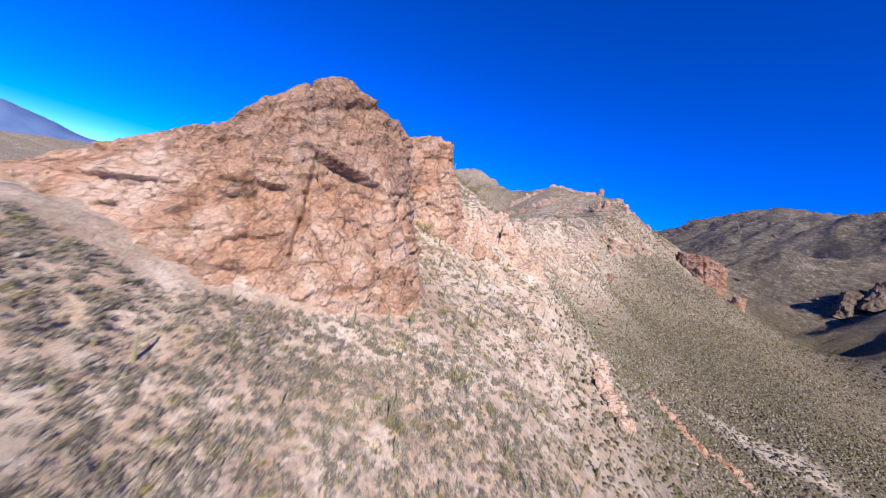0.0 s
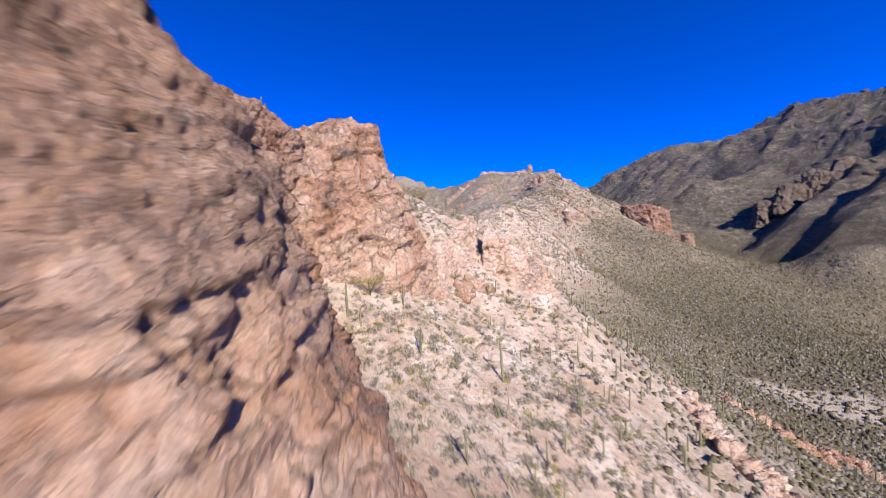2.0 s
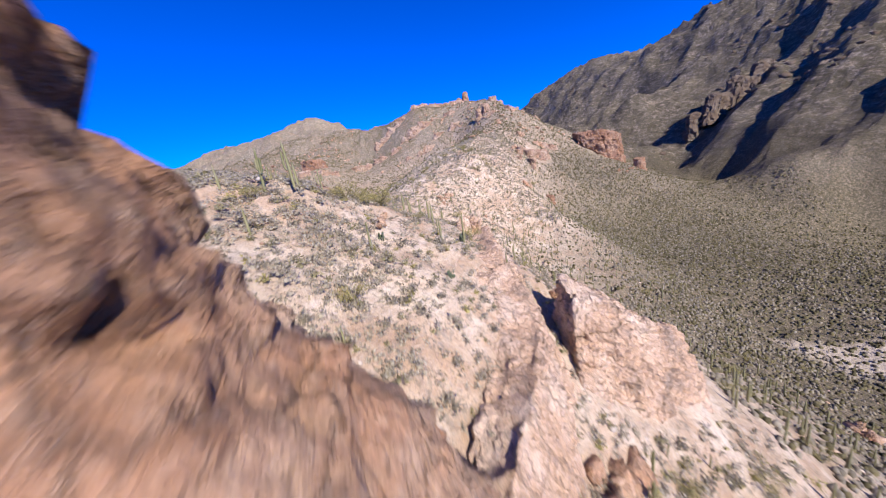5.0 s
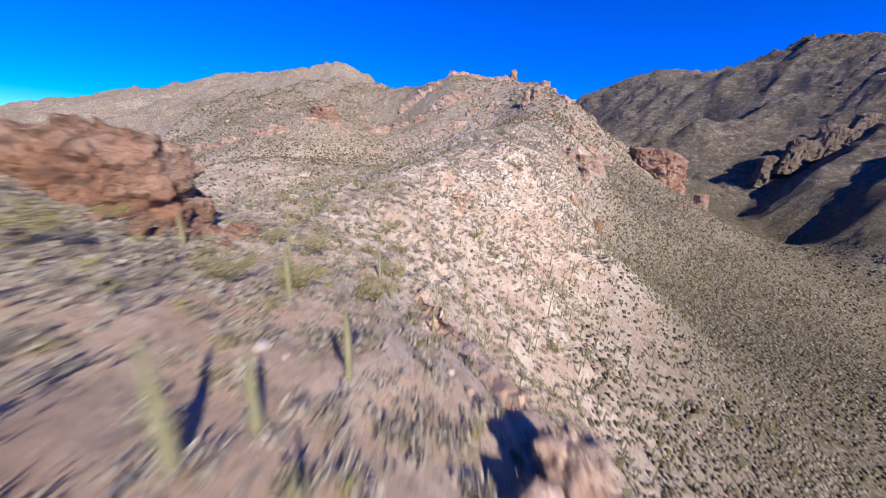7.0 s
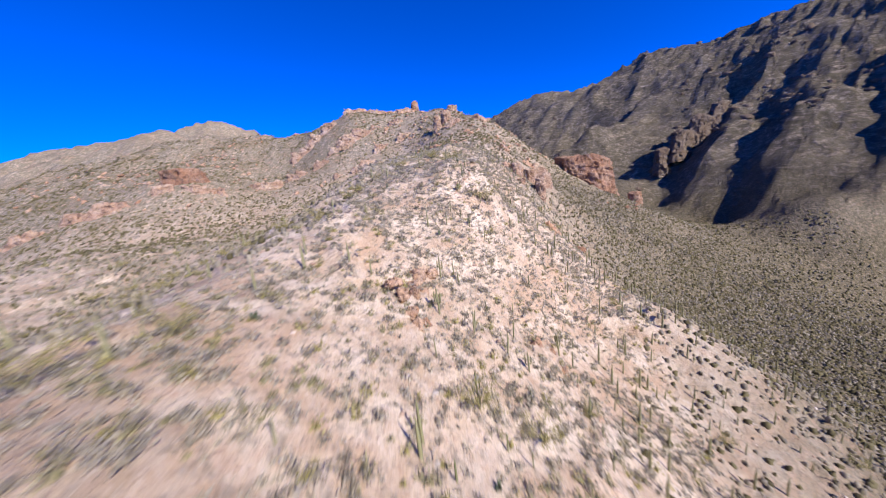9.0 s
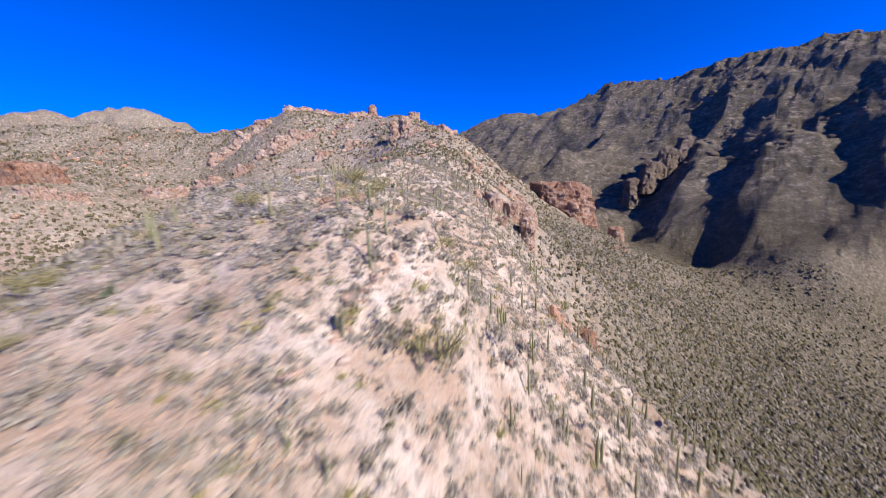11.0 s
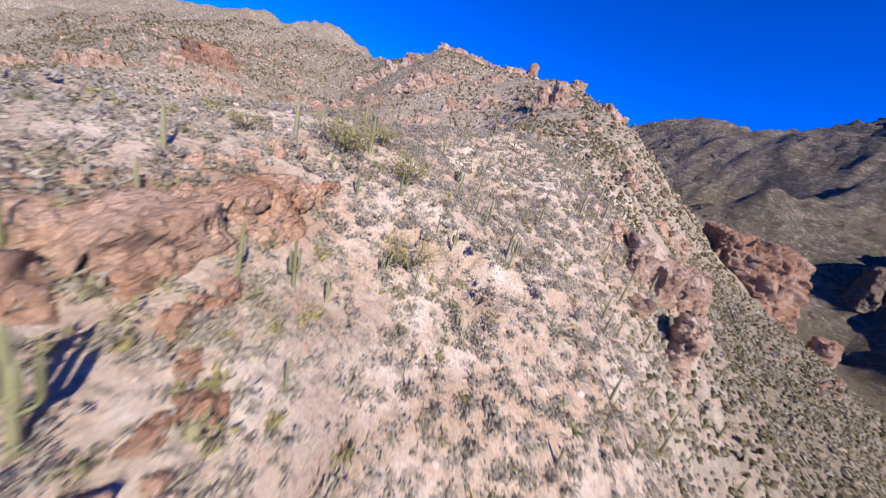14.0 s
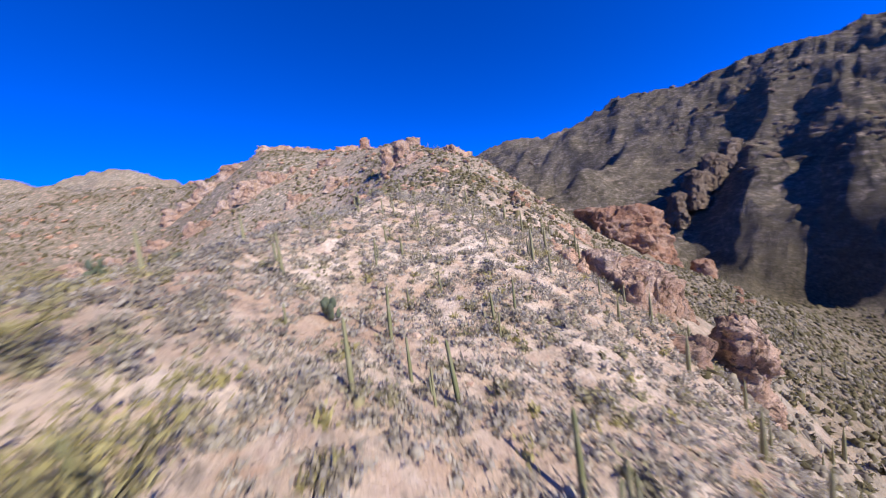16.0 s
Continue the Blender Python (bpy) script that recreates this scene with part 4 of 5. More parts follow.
block_crag("low_butte", 285.1, 324.1, 9, 7, 20, 79.5, 99.5, RED_ROCK, "small red rock knob below the butte", taper=0.7, step=0.8, block=3.6, seed=73)
block_crag("summit_pinnacle", 197.8, 525.5, 11, 8, 20, 189.9, 217.9, RED_ROCK, "standing rock pinnacle on the skyline", lean=(-1, 0), taper=0.42, step=0.8, block=4.0, rough=0.9, dome=2.5, seed=81, bed=0.7)
block_crag("summit_pinnacle", 183.9, 521.1, 7, 5, 0, 190.1, 211.1, RED_ROCK, "standing rock pinnacle on the skyline", taper=0.42, step=0.9, block=3.5, rough=1.0, dome=2.0, seed=82, bed=0.7)
block_crag("hump_crag", 167.3, 411.8, 9, 6, 40, 165.3, 180.8, TAN_ROCK, "low rock crown on the hump", taper=0.6, step=0.8, block=3.2, rough=1.3, seed=83)
block_crag("hump_crag", 155.4, 405.4, 5, 4, 10, 161.6, 175.6, TAN_ROCK, "low rock crown on the hump", taper=0.5, step=0.7, block=2.8, rough=1.3, seed=84)
block_crag("bowl_tower", -24, 487, 17, 10, 10, 128.5, 153.5, RED_ROCK, "red rock tower on the far side of the bowl", taper=0.8, step=0.9, block=5.0, rough=1.2, seed=85, bed=0.7)


def band(name, x0, y0, x1, y1, count, reach, tall, material, label, seed):
    """A broken band of crags strung along a line on a hillside."""
    r = np.random.default_rng(seed)
    for k in range(count):
        t = (k + r.uniform(0.1, 0.9)) / count
        x, y = x0 + (x1 - x0) * t + r.normal() * reach * 0.5, y0 + (y1 - y0) * t + r.normal() * reach * 0.5
        s = r.uniform(0.6, 1.3)
        z = float(height(x, y)[0])
        turn = math.degrees(math.atan2(y1 - y0, x1 - x0)) + r.uniform(-15, 15)
        block_crag(name, x, y, reach * s * 1.5, reach * s * r.uniform(0.35, 0.55), turn, z - tall, z + tall * s * 0.5, material, label, taper=r.uniform(0.45, 0.7), step=0.75, block=3.0, rough=2.0, dome=0.2, seed=seed + k, sink=1.0)


band("ridge_crag", 58.4, 533.7, 186.9, 510.9, 9, 11, 8, TAN_ROCK, "orange crag band on the high slope", 200)
band("ridge_crag", 28.3, 495.8, 157.4, 480, 9, 9, 7, TAN_ROCK, "orange crag band on the high slope", 230)
band("ridge_crag", 68.5, 452.8, 147.6, 441.2, 5, 7, 5, TAN_ROCK, "orange crag band on the high slope", 260)
band("ridge_crag", 147.7, 396, 215.1, 382.3, 5, 5, 5, TAN_ROCK, "orange crag band on the high slope", 280)
band("bowl_crag", -39.2, 474, -0.4, 468.1, 3, 9, 9, TAN_ROCK, "red crag on the far side of the bowl", 300)
band("bowl_crag", -137.2, 478.5, -58.6, 466.3, 5, 10, 8, TAN_ROCK, "red crag on the far side of the bowl", 310)
band("slope_crag", 162.3, 315.8, 199.4, 334.3, 4, 5, 5, TAN_ROCK, "tan crag on the steep slope", 330)
band("summit_crag", 183.1, 442.4, 210.7, 457.8, 4, 6, 5, TAN_ROCK, "broken rocky top of the hump", 340)
for k, (x, y, rx, ry, turn, z0, z1) in enumerate([(484, 379, 34, 13, 8, 122, 153), (514, 371, 30, 13, -12, 138, 170), (456, 389, 24, 11, 24, 106, 134), (545, 364, 30, 13, 4, 158, 184)]):
    block_crag("canyon_crag", x, y, rx, ry, turn, z0, z1, GREY_ROCK, "dark broken crag on the canyon spur", taper=0.6, step=1.0, block=7.0, rough=1.3, bed=0.9, dome=3.0, seed=120 + k)
block_crag("canyon_crag", 436.6, 474.7, 24, 14, 30, 87.4, 119.4, GREY_ROCK, "grey crag on the canyon side", taper=0.5, step=1.6, block=6.0, rough=1.8, seed=131)
block_crag("canyon_crag", 542.9, 607.1, 34, 20, 50, 105.4, 145.4, GREY_ROCK, "grey crag on the canyon side", taper=0.5, step=1.8, block=6.0, rough=1.8, seed=132)


def on_crag(x, y):
    hit = np.zeros(len(x), bool)
    for poly in FOOTPRINTS:
        hit |= inside(x, y, poly)
    return hit


# ---- plants ----
rng = np.random.default_rng(7)


def scatter(count, x0, x1, y0, y1, chance, gap=0.0):
    """Random places where chance(x, y, z) says so, off the crags, at least gap apart."""
    x, y = rng.uniform(x0, x1, count), rng.uniform(y0, y1, count)
    z = height(x, y)
    keep = (rng.random(count) < chance(x, y, z)) & ~on_crag(x, y)
    x, y, z = x[keep], y[keep], z[keep]
    if gap:
        seen, ok = set(), []
        for n in range(len(x)):
            c = (int(x[n] // gap), int(y[n] // gap))
            if c not in seen:
                seen.add(c)
                ok.append(n)
        x, y, z = x[ok], y[ok], z[ok]
    return np.stack([x, y, z], 1)


def brush(name, places, sizes, leaves, leaf, squash, material, label, heart_size=1.0):
    """Low rounded shrubs: a lumpy heart of twigs with many small leaf tips round it."""
    m = len(places)
    spin = rng.uniform(0, 6.3, (m, 1))
    rings = []
    for ring, (reach, up) in enumerate(((0.62, -0.12), (0.60, 0.36))):
        a = spin + np.arange(5) * 2 * math.pi / 5 + ring * 0.6 + rng.uniform(-0.25, 0.25, (m, 5))
        q = reach * rng.uniform(0.72, 1.12, (m, 5))
        rings.append(np.stack([q * np.cos(a), q * np.sin(a), up + 0.16 * rng.normal(size=(m, 5)) * ring], 2))
    rings.append(np.stack([rng.normal(size=(m, 1)) * 0.2, rng.normal(size=(m, 1)) * 0.2, rng.uniform(0.5, 0.7, (m, 1))], 2))
    heart = np.concatenate(rings, 1) * heart_size * np.array([1, 1, squash]) * sizes[:, None, None] + places[:, None]
    k = np.arange(5)
    n = (k + 1) % 5
    shape = np.concatenate([np.stack([k, n, n + 5], 1), np.stack([k, n + 5, k + 5], 1), np.stack([k + 5, n + 5, np.full(5, 10)], 1)])
    v, f = [heart.reshape(-1, 3)], [(shape[None] + (np.arange(m) * 11)[:, None, None]).reshape(-1, 3)]
    if leaves:
        d = rng.normal(size=(m, leaves, 3))
        d /= np.linalg.norm(d, axis=2)[:, :, None]
        d[:, :, 2] = np.abs(d[:, :, 2])
        c = d * rng.uniform(0.4, 1.05, (m, leaves, 1)) * np.array([1, 1, squash]) * sizes[:, None, None] + places[:, None]
        s = leaf * np.sqrt(sizes)[:, None, None] * rng.uniform(0.6, 1.4, (m, leaves, 1))
        a, b = rng.normal(size=(2, m, leaves, 3))
        along = 0.6 * d + 0.9 * a / np.linalg.norm(a, axis=2)[:, :, None]
        side = np.cross(along, b)
        side /= np.linalg.norm(side, axis=2)[:, :, None]
        v.append(np.stack([c - along * s * 0.6 - side * s * 0.45, c - along * s * 0.4 + side * s * 0.55, c + along * s * 0.8], 2).reshape(-1, 3))
        f.append(np.arange(m * leaves * 3).reshape(-1, 3) + m * 11)
    return tagged(part(name, np.concatenate(v), np.concatenate(f), material), label, "shrubs", kind="stuff")


def steep_gap(x, y, z):
    return 0.55 + 0.45 * vnoise(flat(x, y) / 13, 61)


def low_side(x, y, z):
    return (1 - smooth(60, 95, z - 18 * smooth(95, 150, x))) * smooth(30, 70, x)


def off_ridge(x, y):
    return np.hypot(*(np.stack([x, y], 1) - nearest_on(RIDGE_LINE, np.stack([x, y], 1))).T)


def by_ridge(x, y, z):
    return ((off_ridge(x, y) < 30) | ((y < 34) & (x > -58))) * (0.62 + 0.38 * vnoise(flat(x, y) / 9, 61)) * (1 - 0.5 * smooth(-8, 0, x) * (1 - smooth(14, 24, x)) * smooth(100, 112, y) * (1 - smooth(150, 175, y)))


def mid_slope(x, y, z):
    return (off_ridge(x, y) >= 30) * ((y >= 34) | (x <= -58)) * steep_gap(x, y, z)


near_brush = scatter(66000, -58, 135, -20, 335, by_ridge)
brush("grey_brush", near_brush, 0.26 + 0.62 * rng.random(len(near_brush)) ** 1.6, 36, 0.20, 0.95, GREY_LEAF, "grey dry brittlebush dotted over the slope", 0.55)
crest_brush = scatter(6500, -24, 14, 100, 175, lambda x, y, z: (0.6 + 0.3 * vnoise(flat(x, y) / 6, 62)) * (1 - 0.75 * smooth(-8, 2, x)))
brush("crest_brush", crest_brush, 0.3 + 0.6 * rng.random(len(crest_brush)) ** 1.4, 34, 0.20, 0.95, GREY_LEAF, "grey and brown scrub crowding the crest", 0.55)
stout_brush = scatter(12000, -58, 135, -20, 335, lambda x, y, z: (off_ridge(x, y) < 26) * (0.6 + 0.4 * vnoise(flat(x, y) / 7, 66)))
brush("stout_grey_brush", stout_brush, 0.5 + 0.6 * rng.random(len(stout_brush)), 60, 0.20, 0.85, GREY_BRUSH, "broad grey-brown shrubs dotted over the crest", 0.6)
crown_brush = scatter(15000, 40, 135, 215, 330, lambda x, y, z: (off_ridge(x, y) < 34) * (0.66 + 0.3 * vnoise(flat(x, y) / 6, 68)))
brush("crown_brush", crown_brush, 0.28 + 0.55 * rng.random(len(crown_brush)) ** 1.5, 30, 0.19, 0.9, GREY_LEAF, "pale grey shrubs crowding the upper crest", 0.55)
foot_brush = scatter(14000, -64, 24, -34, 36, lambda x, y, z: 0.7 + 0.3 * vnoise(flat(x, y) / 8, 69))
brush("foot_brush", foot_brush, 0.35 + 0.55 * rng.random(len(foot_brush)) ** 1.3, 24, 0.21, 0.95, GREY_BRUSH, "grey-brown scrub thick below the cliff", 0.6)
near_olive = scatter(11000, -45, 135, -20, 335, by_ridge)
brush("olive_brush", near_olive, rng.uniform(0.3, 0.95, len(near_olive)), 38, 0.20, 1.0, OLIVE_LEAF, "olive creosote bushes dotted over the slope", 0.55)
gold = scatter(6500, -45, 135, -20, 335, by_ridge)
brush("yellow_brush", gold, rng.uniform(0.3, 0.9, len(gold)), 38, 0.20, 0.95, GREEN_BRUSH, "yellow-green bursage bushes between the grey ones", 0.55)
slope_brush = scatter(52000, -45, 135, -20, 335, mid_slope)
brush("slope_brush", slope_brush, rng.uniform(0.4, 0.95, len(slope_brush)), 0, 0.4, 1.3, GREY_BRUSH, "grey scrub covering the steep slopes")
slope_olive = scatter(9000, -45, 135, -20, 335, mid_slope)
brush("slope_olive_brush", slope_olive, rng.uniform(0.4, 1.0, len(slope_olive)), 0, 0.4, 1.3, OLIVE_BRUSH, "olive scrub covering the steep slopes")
outer = lambda x, y, z: 1.0 * ((x < -45) | (x > 135) | (y > 335))
mid_brush = scatter(46000, -110, 300, 40, 470, lambda x, y, z: 0.85 * outer(x, y, z) * (0.6 + 0.4 * vnoise(flat(x, y) / 15, 63)))
brush("far_grey_brush", mid_brush, rng.uniform(0.5, 1.1, len(mid_brush)), 0, 0.4, 1.2, GREY_BRUSH, "grey scrub covering the farther slopes")
mid_olive = scatter(56000, -110, 330, -40, 460, lambda x, y, z: 0.20 * outer(x, y, z) + 0.60 * low_side(x, y, z))
brush("far_olive_brush", mid_olive, rng.uniform(0.55, 1.3, len(mid_olive)), 0, 0.4, 1.1, OLIVE_BRUSH, "olive scrub covering the valley floor")
flank = lambda x, y, z: smooth(112, 150, x) * (1 - smooth(205, 290, x)) * smooth(150, 225, y) * (1 - smooth(310, 365, y)) * (0.7 + 0.3 * vnoise(flat(x, y) / 12, 67))
flank_grey = scatter(24000, 110, 290, 150, 365, flank)
brush("flank_grey_brush", flank_grey, rng.uniform(0.4, 0.95, len(flank_grey)), 7, 0.36, 1.1, GREY_BRUSH, "grey scrub on the flank below the cleft", 0.9)
flank_olive = scatter(15000, 110, 290, 150, 365, flank)
brush("flank_olive_brush", flank_olive, rng.uniform(0.45, 1.1, len(flank_olive)), 9, 0.40, 1.1, OLIVE_BRUSH, "olive scrub on the flank below the cleft", 0.9)
high_brush = scatter(42000, -190, 250, 330, 640, lambda x, y, z: 0.36 + 0.36 * vnoise(flat(x, y) / 22, 64))
brush("high_brush", high_brush, rng.uniform(0.7, 1.5, len(high_brush)), 0, 0.4, 1.1, OLIVE_BRUSH, "olive scrub dotted over the high ridge")


def ribbed(height_m, radius, ribs, rows, bend_x=0.0):
    """A ribbed, round-topped cactus stem."""
    around = ribs * 2
    a = np.arange(around) * 2 * math.pi / around
    groove = np.where(np.arange(around) % 2, 0.80, 1.0)
    v = []
    for t in np.linspace(0, 1, rows):
        z = height_m * t
        r = radius * (0.72 + 0.28 * math.sin(math.pi * min(1, t * 1.15 + 0.15))) * math.sqrt(max(0.0, 1 - max(0, (t - 0.9) / 0.1) ** 2 * 0.97))
        v.append(np.stack([r * groove * np.cos(a) + bend_x * t * t, r * groove * np.sin(a), np.full(around, z)], 1))
    return np.concatenate(v), ring_faces(rows, around)


def arm_tube(start, out, rise, radius, turn, ribs=7):
    """An arm that leaves the stem, elbows and grows upwards."""
    around, path = ribs * 2, []
    for t in np.linspace(0, 1, 5):
        a = t * math.pi / 2
        path.append((out * math.sin(a), start - 0.12 * math.sin(math.pi * t) + out * 0.8 * (1 - math.cos(a)), a))
    for t in np.linspace(0.15, 1, 6):
        path.append((out, start + out * 0.8 + rise * t, math.pi / 2))
    v = []
    k = np.arange(around)
    ang, groove = k * 2 * math.pi / around, np.where(k % 2, 0.8, 1.0)
    for n, (x, z, a) in enumerate(path):
        r = radius * (0.75 if n == 0 else 1.0) * (0.35 if n == len(path) - 1 else 1.0)
        u, w = r * groove * np.cos(ang), r * groove * np.sin(ang)
        v.append(np.stack([x - u * math.sin(a), w, z + u * math.cos(a)], 1))
    v = np.concatenate(v)
    c, s = math.cos(turn), math.sin(turn)
    return np.stack([v[:, 0] * c - v[:, 1] * s, v[:, 0] * s + v[:, 1] * c, v[:, 2]], 1), ring_faces(len(path), around)


def saguaro(tall, radius, arms, label):
    base = new("saguaro")
    part("stem", *ribbed(tall, radius * 0.86, 11, 13, rng.uniform(-0.15, 0.15)), SAGUARO, base)
    for start, out, rise, turn in arms:
        part("arm", *arm_tube(start, out, rise, radius * 0.62, turn), SAGUARO, base)
    return tagged(base, label, "cactus", "saguaros on the slope")


KINDS = [
    saguaro(4.6, 0.19, [], "tall single-stemmed green saguaro cactus"),
    saguaro(3.2, 0.17, [], "short single-stemmed green saguaro cactus"),
    saguaro(5.4, 0.20, [(2.4, 0.55, 1.3, 0.4), (2.9, 0.5, 0.9, 3.5)], "tall green saguaro cactus with two raised arms"),
    saguaro(5.0, 0.20, [(2.1, 0.5, 1.5, 5.2)], "green saguaro cactus with one raised arm"),
    saguaro(5.6, 0.22, [(2.0, 0.6, 1.6, 1.1), (2.3, 0.65, 1.9, 2.9), (2.7, 0.5, 1.2, 4.4), (2.5, 0.55, 1.5, 6.0)], "many-armed old green saguaro cactus"),
    saguaro(4.0, 0.18, [(1.3, 0.5, 0.7, 2.2)], "green saguaro cactus with one low arm"),
]
PICK = [0, 0, 0, 0, 1, 1, 1, 2, 3, 5, 5, 4]


def set_saguaro(n, x, y, z, kind, size):
    m = pose(x, y, z - 0.12, rng.uniform(-3, 3), rng.uniform(-3, 3), rng.uniform(0, 360)) @ Matrix.Scale(size, 4)
    ob = KINDS[kind]
    made = copy_thing(ob, m)
    made.scale = (size, size, size)
    return made


def stand(x, y, z):
    east = smooth(-2, 12, x - np.interp(y, [0, 60, 100, 165, 230, 300, 340], [-8, -4, 14, 18, 45, 80, 120]))
    return (0.10 + 0.55 * east * smooth(50, 70, z)) * (1 - 0.45 * smooth(225, 245, y))


stems = scatter(5200, -30, 135, -15, 335, stand, 2.9)
order = np.argsort(np.hypot(stems[:, 0] - np.interp(stems[:, 1], [0, 100, 200, 300], [5, 15, 45, 105]), 0))
near_stems, rest = stems[order[:285]], stems[order[285:]]
for n, (x, y, z) in enumerate(near_stems):
    set_saguaro(n, x, y, z, PICK[int(rng.integers(len(PICK)))], rng.uniform(0.36, 0.70))
STANDING = [(-16.5, 149.4, 6.0, 2), (5.4, 131, 3.4, 0), (16.4, 153.5, 3.0, 0), (10.7, 122.5, 4.4, 0), (-12.4, 73.7, 5.2, 0), (-10.4, 72.9, 2.8, 1), (-4.5, 80.4, 3.6, 3), (-2, 71.2, 4.4, 2), (9.8, 70.8, 6.0, 0), (32, 199.2, 4.0, 0), (23, 199.5, 2.0, 1), (72.9, 252.4, 2.7, 0), (70.9, 249.6, 2.5, 1), (73.8, 246.2, 3.0, 2), (79.4, 272.8, 2.3, 1), (93.5, 284.8, 3.2, 0), (93.9, 279.5, 3.2, 0), (94.8, 274.6, 3.4, 0), (89.9, 294, 3.6, 3), (83, 275.6, 2.6, 0), (59.5, 250.5, 3.4, 0), (-6.8, 133, 4.2, 2), (-9.5, 124, 5.6, 3), (-12.5, 122.5, 5.2, 2), (-2.6, 117, 3.4, 0)]
TALL = [4.6, 3.2, 5.4, 5.0, 5.6, 4.0]
for n, (x, y, tall, kind) in enumerate(STANDING):
    set_saguaro(n, x, y, float(height(x, y)[0]), kind, tall / TALL[kind])
for n, (x, y, z, tall, kind) in enumerate([(-33.3, 76, 126.8, 3.4, 2), (-25.1, 79.2, 126.3, 2.6, 0), (-20.8, 83.3, 122, 3.0, 3), (-15.4, 41.1, 115.2, 2.8, 0), (-41, 77.3, 124.1, 4.0, 0)]):
    set_saguaro(n, x, y, z, kind, tall / TALL[kind])
for ob in KINDS:
    for child in list(ob.children):
        bpy.data.objects.remove(child)
    bpy.data.objects.remove(ob)
far_stems = np.concatenate([rest, scatter(2600, -120, 300, -30, 430, lambda x, y, z: 0.5 * ((x < -30) | (x > 135) | (y > 335)), 5.0)])
v0, f0 = ribbed(1.0, 0.052, 3, 4)
size = rng.uniform(2.0, 4.2, len(far_stems))
fv = (v0[None] * size[:, None, None] + far_stems[:, None] - np.array([0, 0, 0.2])).reshape(-1, 3)
ff = (f0[None] + (np.arange(len(far_stems)) * len(v0))[:, None, None]).reshape(-1, 4)
tagged(part("distant_saguaros", fv, ff, SAGUARO), "saguaro cacti standing over the farther slopes", "cacti", kind="stuff")


def palo_verde(spread_m, tall, seed):
    """A low branching tree: a short forked trunk, limbs and a thin crown."""
    r = np.random.default_rng(seed)
    base = new("palo_verde")
    verts, faces = [], []

    def ring(c, d, rad):
        u = np.cross(d, (0.3, 0.5, 0.8))
        u /= np.linalg.norm(u)
        w = np.cross(d, u)
        start = len(verts)
        verts.extend(c + rad * (u * math.cos(a) + w * math.sin(a)) for a in np.arange(4) * math.pi / 2)
        return start

    def limb(start, p, q, r1):
        """A limb that grows out of an earlier ring."""
        p, q = np.array(p), np.array(q)
        end = ring(q, (q - p) / np.linalg.norm(q - p), r1)
        faces.extend((start + k, start + (k + 1) % 4, end + (k + 1) % 4, end + k) for k in range(4))
        return end

    tips = []
    foot = ring(np.array([0, 0, -0.2]), np.array([0, 0, 1.0]), 0.11)
    fork = limb(foot, (0, 0, -0.2), (0.05, 0, 0.3), 0.08)
    for k in range(6):
        a = k * 1.05 + r.uniform(-0.3, 0.3)
        e = (spread_m * 0.5 * math.cos(a), spread_m * 0.5 * math.sin(a), tall * r.uniform(0.45, 0.65))
        elbow = limb(fork, (0.05, 0, 0.3), e, 0.03)
        for _ in range(2):
            g = (e[0] * r.uniform(1.2, 1.7) + r.normal() * 0.2, e[1] * r.uniform(1.2, 1.7) + r.normal() * 0.2, tall * r.uniform(0.65, 0.95))
            limb(elbow, e, g, 0.01)
            tips += [e, g]
    part("trunk", verts, faces, BARK, base)
    tips = np.array(tips)
    n = 700
    c = tips[r.integers(len(tips), size=n)] + r.normal(size=(n, 3)) * np.array([0.30, 0.30, 0.22]) * spread_m * 0.5
    c[:, 2] = np.maximum(c[:, 2], 0.15)
    a, b = r.normal(size=(2, n, 3))
    a /= np.linalg.norm(a, axis=1)[:, None]
    b = np.cross(a, b)
    b /= np.linalg.norm(b, axis=1)[:, None]
    s = r.uniform(0.035, 0.075, (n, 1)) * spread_m
    v = np.stack([c - a * s, c + b * s * 0.7, c + a * s * 1.2], 1).reshape(-1, 3)
    part("crown", v, np.arange(len(v)).reshape(-1, 3), GREEN_BRUSH, base)
    return tagged(base, "low yellow-green palo verde bush on the slope", "bush", "palo verdes")


trees = [palo_verde(1.5, 1.7, 1), palo_verde(1.2, 1.3, 2), palo_verde(1.9, 2.2, 3)]
crest_side = lambda x, y, z: 0.30 + 0.5 * (1 - smooth(-4, 10, x - np.interp(y, [0, 100, 165, 230, 300], [-8, 2, 6, 40, 80]))) * (y > 95)
spots = scatter(520, -40, 135, 0, 335, crest_side, 4.5)
STOUT = [(9.7, 209.4), (17.2, 211.5), (80.9, 283.5), (83.9, 278.6), (77.9, 277.4), (-17.5, 151.4), (-13.3, 148.2), (10.9, 152), (5.3, 149.7), (67, 246.9), (5.8, 149.2), (13.5, 164.1), (1.1, 131.2), (-3.9, 129.3), (72.8, 251.9), (65.7, 233.5), (77.4, 245.1), (2.2, 188.9), (77.5, 277.3), (2.1, 193.2), (44.5, 252), (-9.7, 78.7), (75.7, 248.5), (79.1, 250.8)]
spots = np.concatenate([spots, [(x, y, float(height(x, y)[0])) for x, y in STOUT]])
for n, (x, y, z) in enumerate(spots):
    s = rng.uniform(0.7, 1.2) if n < len(spots) - len(STOUT) else rng.uniform(1.1, 1.6)
    made = copy_thing(trees[n % 3], pose(x, y, z - 0.05, 0, 0, rng.uniform(0, 360)))
    made.scale = (s, s, s)
for ob in trees:
    for child in list(ob.children):
        bpy.data.objects.remove(child)
    bpy.data.objects.remove(ob)


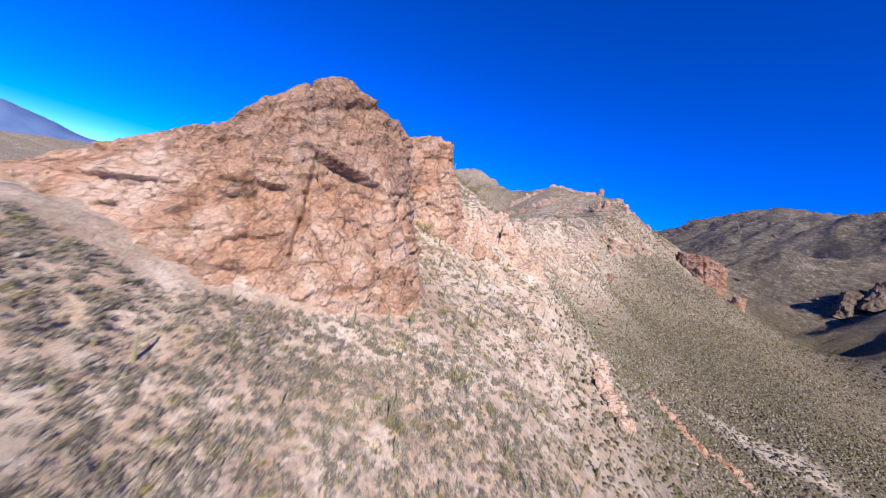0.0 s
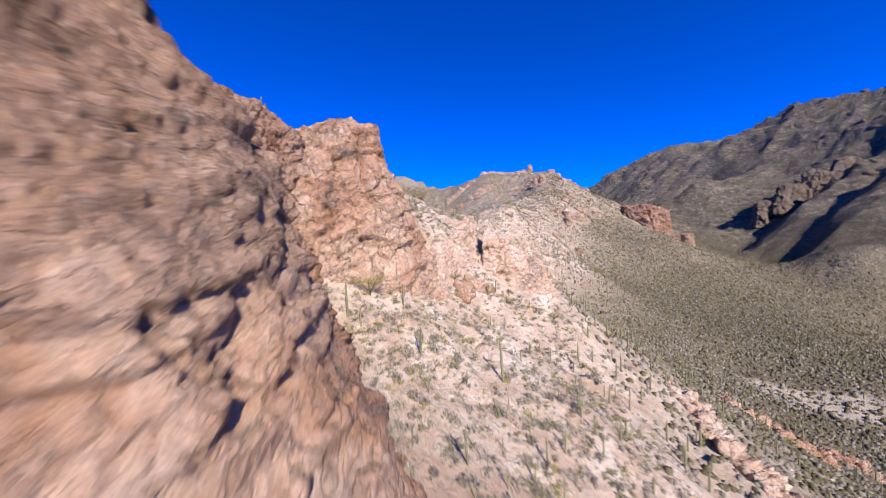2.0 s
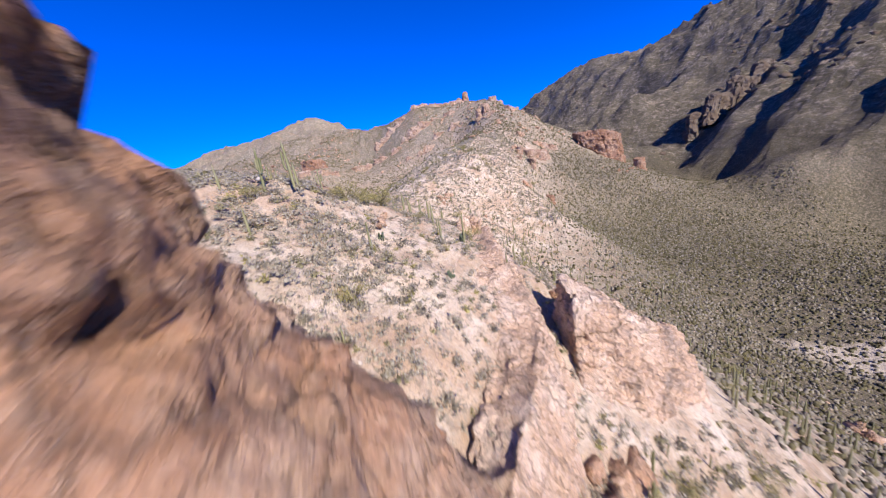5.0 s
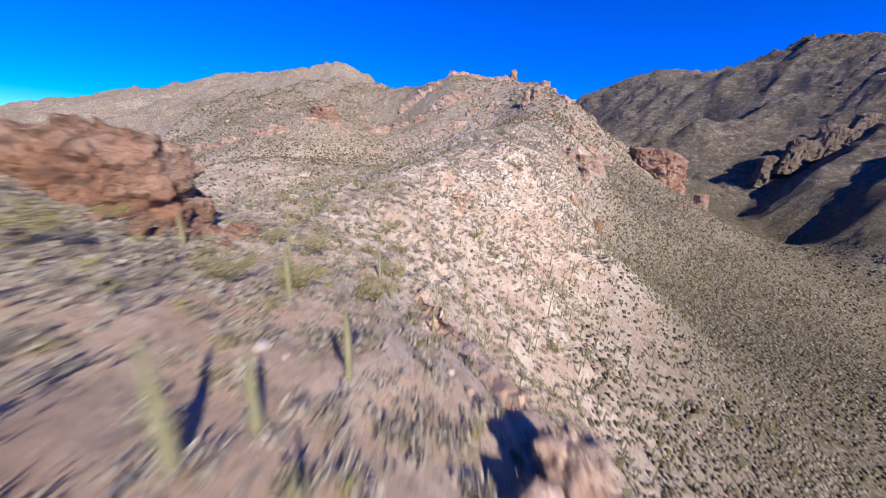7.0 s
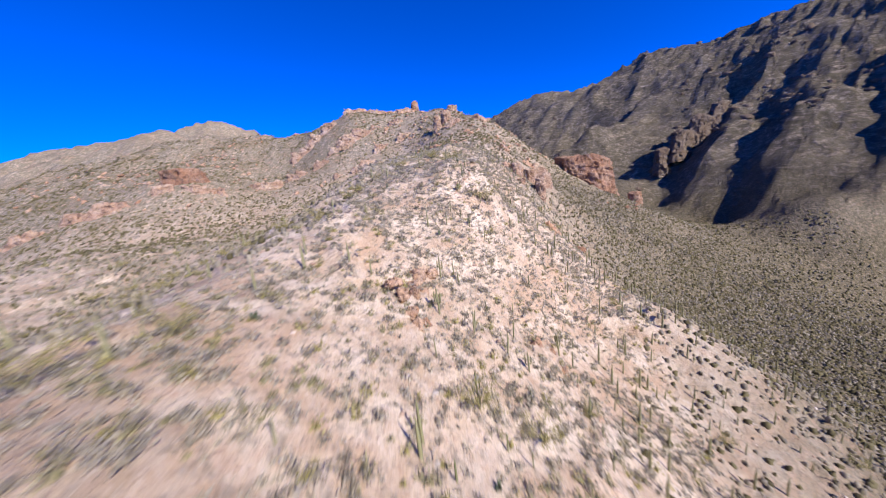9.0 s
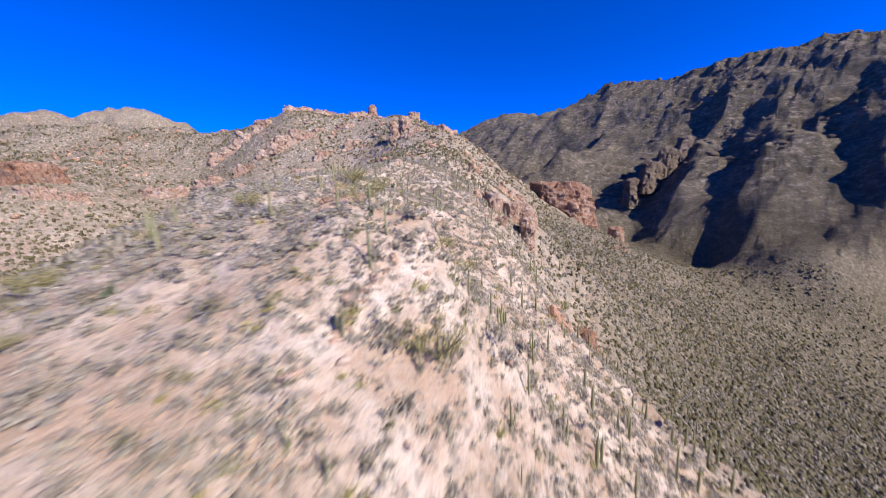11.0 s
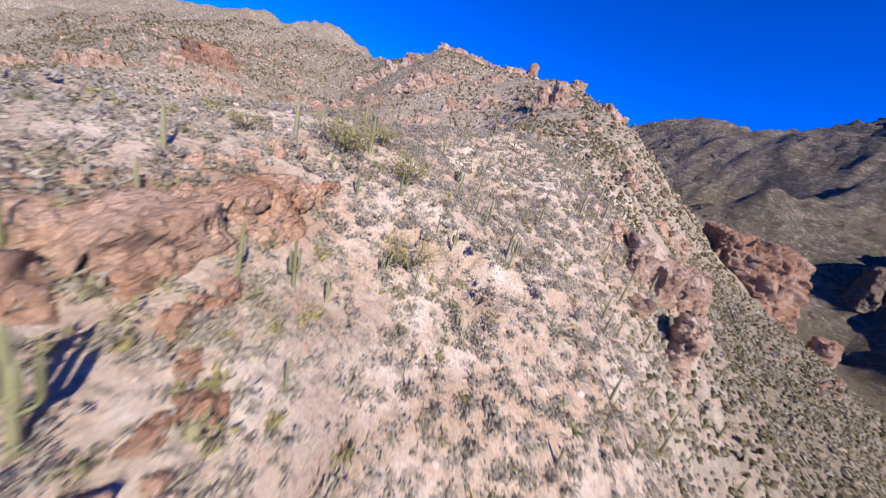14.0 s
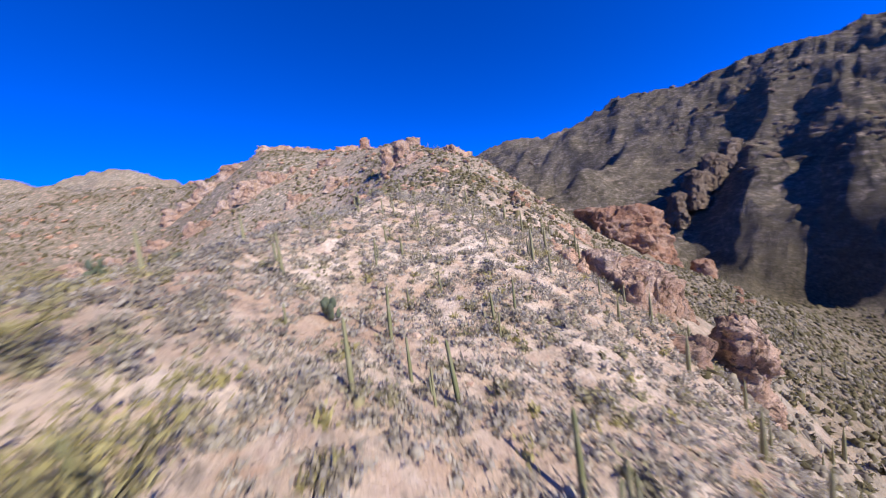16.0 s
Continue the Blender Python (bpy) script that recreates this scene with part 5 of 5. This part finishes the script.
def prickly_pear(seed):
    """A low clump of flat round cactus pads growing out of one another."""
    r = np.random.default_rng(seed)
    base = new("prickly_pear")
    for k in range(11):
        a, tier = r.uniform(0, 6.3), k // 4
        size = r.uniform(0.17, 0.25)
        turn = np.array(Matrix.Rotation(r.uniform(0, 3.1), 3, "Z") @ Matrix.Rotation(radians(r.uniform(-35, 35)), 3, "Y"))
        ang = np.arange(10) * 2 * math.pi / 10
        rim = np.stack([size * 0.85 * np.cos(ang), np.zeros(10), size * (1 + np.sin(ang)) * (1 + 0.12 * np.sin(ang))], 1)
        v = np.concatenate([rim * [0.8, 1, 0.8] + [0, -0.035, size * 0.2], rim, rim * [0.8, 1, 0.8] + [0, 0.035, size * 0.2]])
        v = np.concatenate([v[:10] * [0.0, 1, 0] + [0, -0.01, size], v, v[:10] * [0.0, -1, 0] + [0, 0.01, size]])
        at = np.array([0.38 * math.cos(a) * r.random(), 0.38 * math.sin(a) * r.random(), -0.04 + tier * 0.26])
        part("pad", v @ turn.T + at, ring_faces(5, 10), AGAVE, base)
    return tagged(base, "blue-green prickly pear clump on the slope", "cactus", "prickly pears")


pears = [prickly_pear(5), prickly_pear(6)]
for n, (x, y, z) in enumerate(scatter(150, -25, 100, 95, 320, lambda x, y, z: 0.35 * (np.abs(x - np.interp(y, [95, 165, 230, 300], [0, 4, 45, 82])) < 16), 5.0)):
    made = copy_thing(pears[n % 2], pose(x, y, z, 0, 0, rng.uniform(0, 360)))
    s = rng.uniform(0.8, 1.5)
    made.scale = (s, s, s)
for ob in pears:
    for child in list(ob.children):
        bpy.data.objects.remove(child)
    bpy.data.objects.remove(ob)

# ---- boulders ----


def boulders(name, places, sizes, material, label, flatten=0.8, seed=1, fine=2):
    """Angular half-buried boulders and outcrops."""
    bm = bmesh.new()
    bmesh.ops.create_icosphere(bm, subdivisions=fine, radius=1.0)
    v, f = np.array([v.co[:] for v in bm.verts]), np.array([[v.index for v in f.verts] for f in bm.faces])
    bm.free()
    r = np.random.default_rng(seed)
    m = len(places)
    cut = r.normal(size=(m, 9, 3))
    cut /= np.linalg.norm(cut, axis=2)[:, :, None]
    far = r.uniform(0.35, 0.9, (m, 9))
    reach = np.einsum("vk,mck->mvc", v, cut)
    scale = np.min(np.where(reach > 0.05, far[:, None, :] / np.maximum(reach, 0.05), 9.0), axis=2)
    shape = v[None] * np.minimum(scale, 1.25)[:, :, None]
    shape = shape * r.uniform(0.7, 1.5, (m, 1, 3)) * np.array([1, 1, flatten]) * sizes[:, None, None]
    shape += places[:, None]
    return tagged(part(name, shape.reshape(-1, 3), (f[None] + (np.arange(m) * len(v))[:, None, None]).reshape(-1, 3), material), label, "boulders", kind="stuff")


far_rocks = scatter(7000, 300, 860, 60, 980, lambda x, y, z: smooth(75, 130, z) * smooth(0.0, 0.35, vnoise(flat(x, y) / 55, 91)))
boulders("mountain_rocks", far_rocks - np.array([0, 0, 1.5]), 1.4 + 5.0 * rng.random(len(far_rocks)) ** 3, GREY_ROCK, "grey rock knobs breaking out of the far mountainside", 0.7, 5, 1)
hill_rocks = scatter(2600, -160, 240, 330, 620, lambda x, y, z: smooth(120, 150, z) * (0.12 + smooth(0.0, 0.3, vnoise(flat(x, y) / 40, 92))))
boulders("hill_rocks", hill_rocks, 0.5 + 1.7 * rng.random(len(hill_rocks)) ** 2, ROCK, "tan rocks breaking out of the high slope", 0.8, 6)
slope_rocks = scatter(1100, -20, 135, 20, 335, lambda x, y, z: smooth(0.1, 0.4, vnoise(flat(x, y) / 16, 93)))
boulders("slope_boulders", slope_rocks - np.array([0, 0, 0.12]), 0.2 + 0.55 * rng.random(len(slope_rocks)) ** 2, PALE_ROCK, "pale angular boulders lying on the slope", 0.6, 7)

# ---- loose stones ----
bm = bmesh.new()
bmesh.ops.create_icosphere(bm, subdivisions=1, radius=1.0)
ico_v, ico_f = np.array([v.co[:] for v in bm.verts]), np.array([[v.index for v in f.verts] for f in bm.faces])
bm.free()
lumps = scatter(10000, -45, 135, -20, 335, lambda x, y, z: 0.35 + 0.5 * vnoise(flat(x, y) / 8, 71))
big = 0.08 + 0.40 * rng.random(len(lumps)) ** 4
shape = ico_v[None] * rng.uniform(0.55, 1.25, (len(lumps), len(ico_v), 1)) * np.array([1.2, 1.0, 0.7]) * big[:, None, None]
shape += lumps[:, None]
sf = (ico_f[None] + (np.arange(len(lumps)) * len(ico_v))[:, None, None]).reshape(-1, 3)
tagged(part("stones", shape.reshape(-1, 3), sf, STONE), "loose pale and pinkish stones strewn over the slope", "stones", kind="stuff")
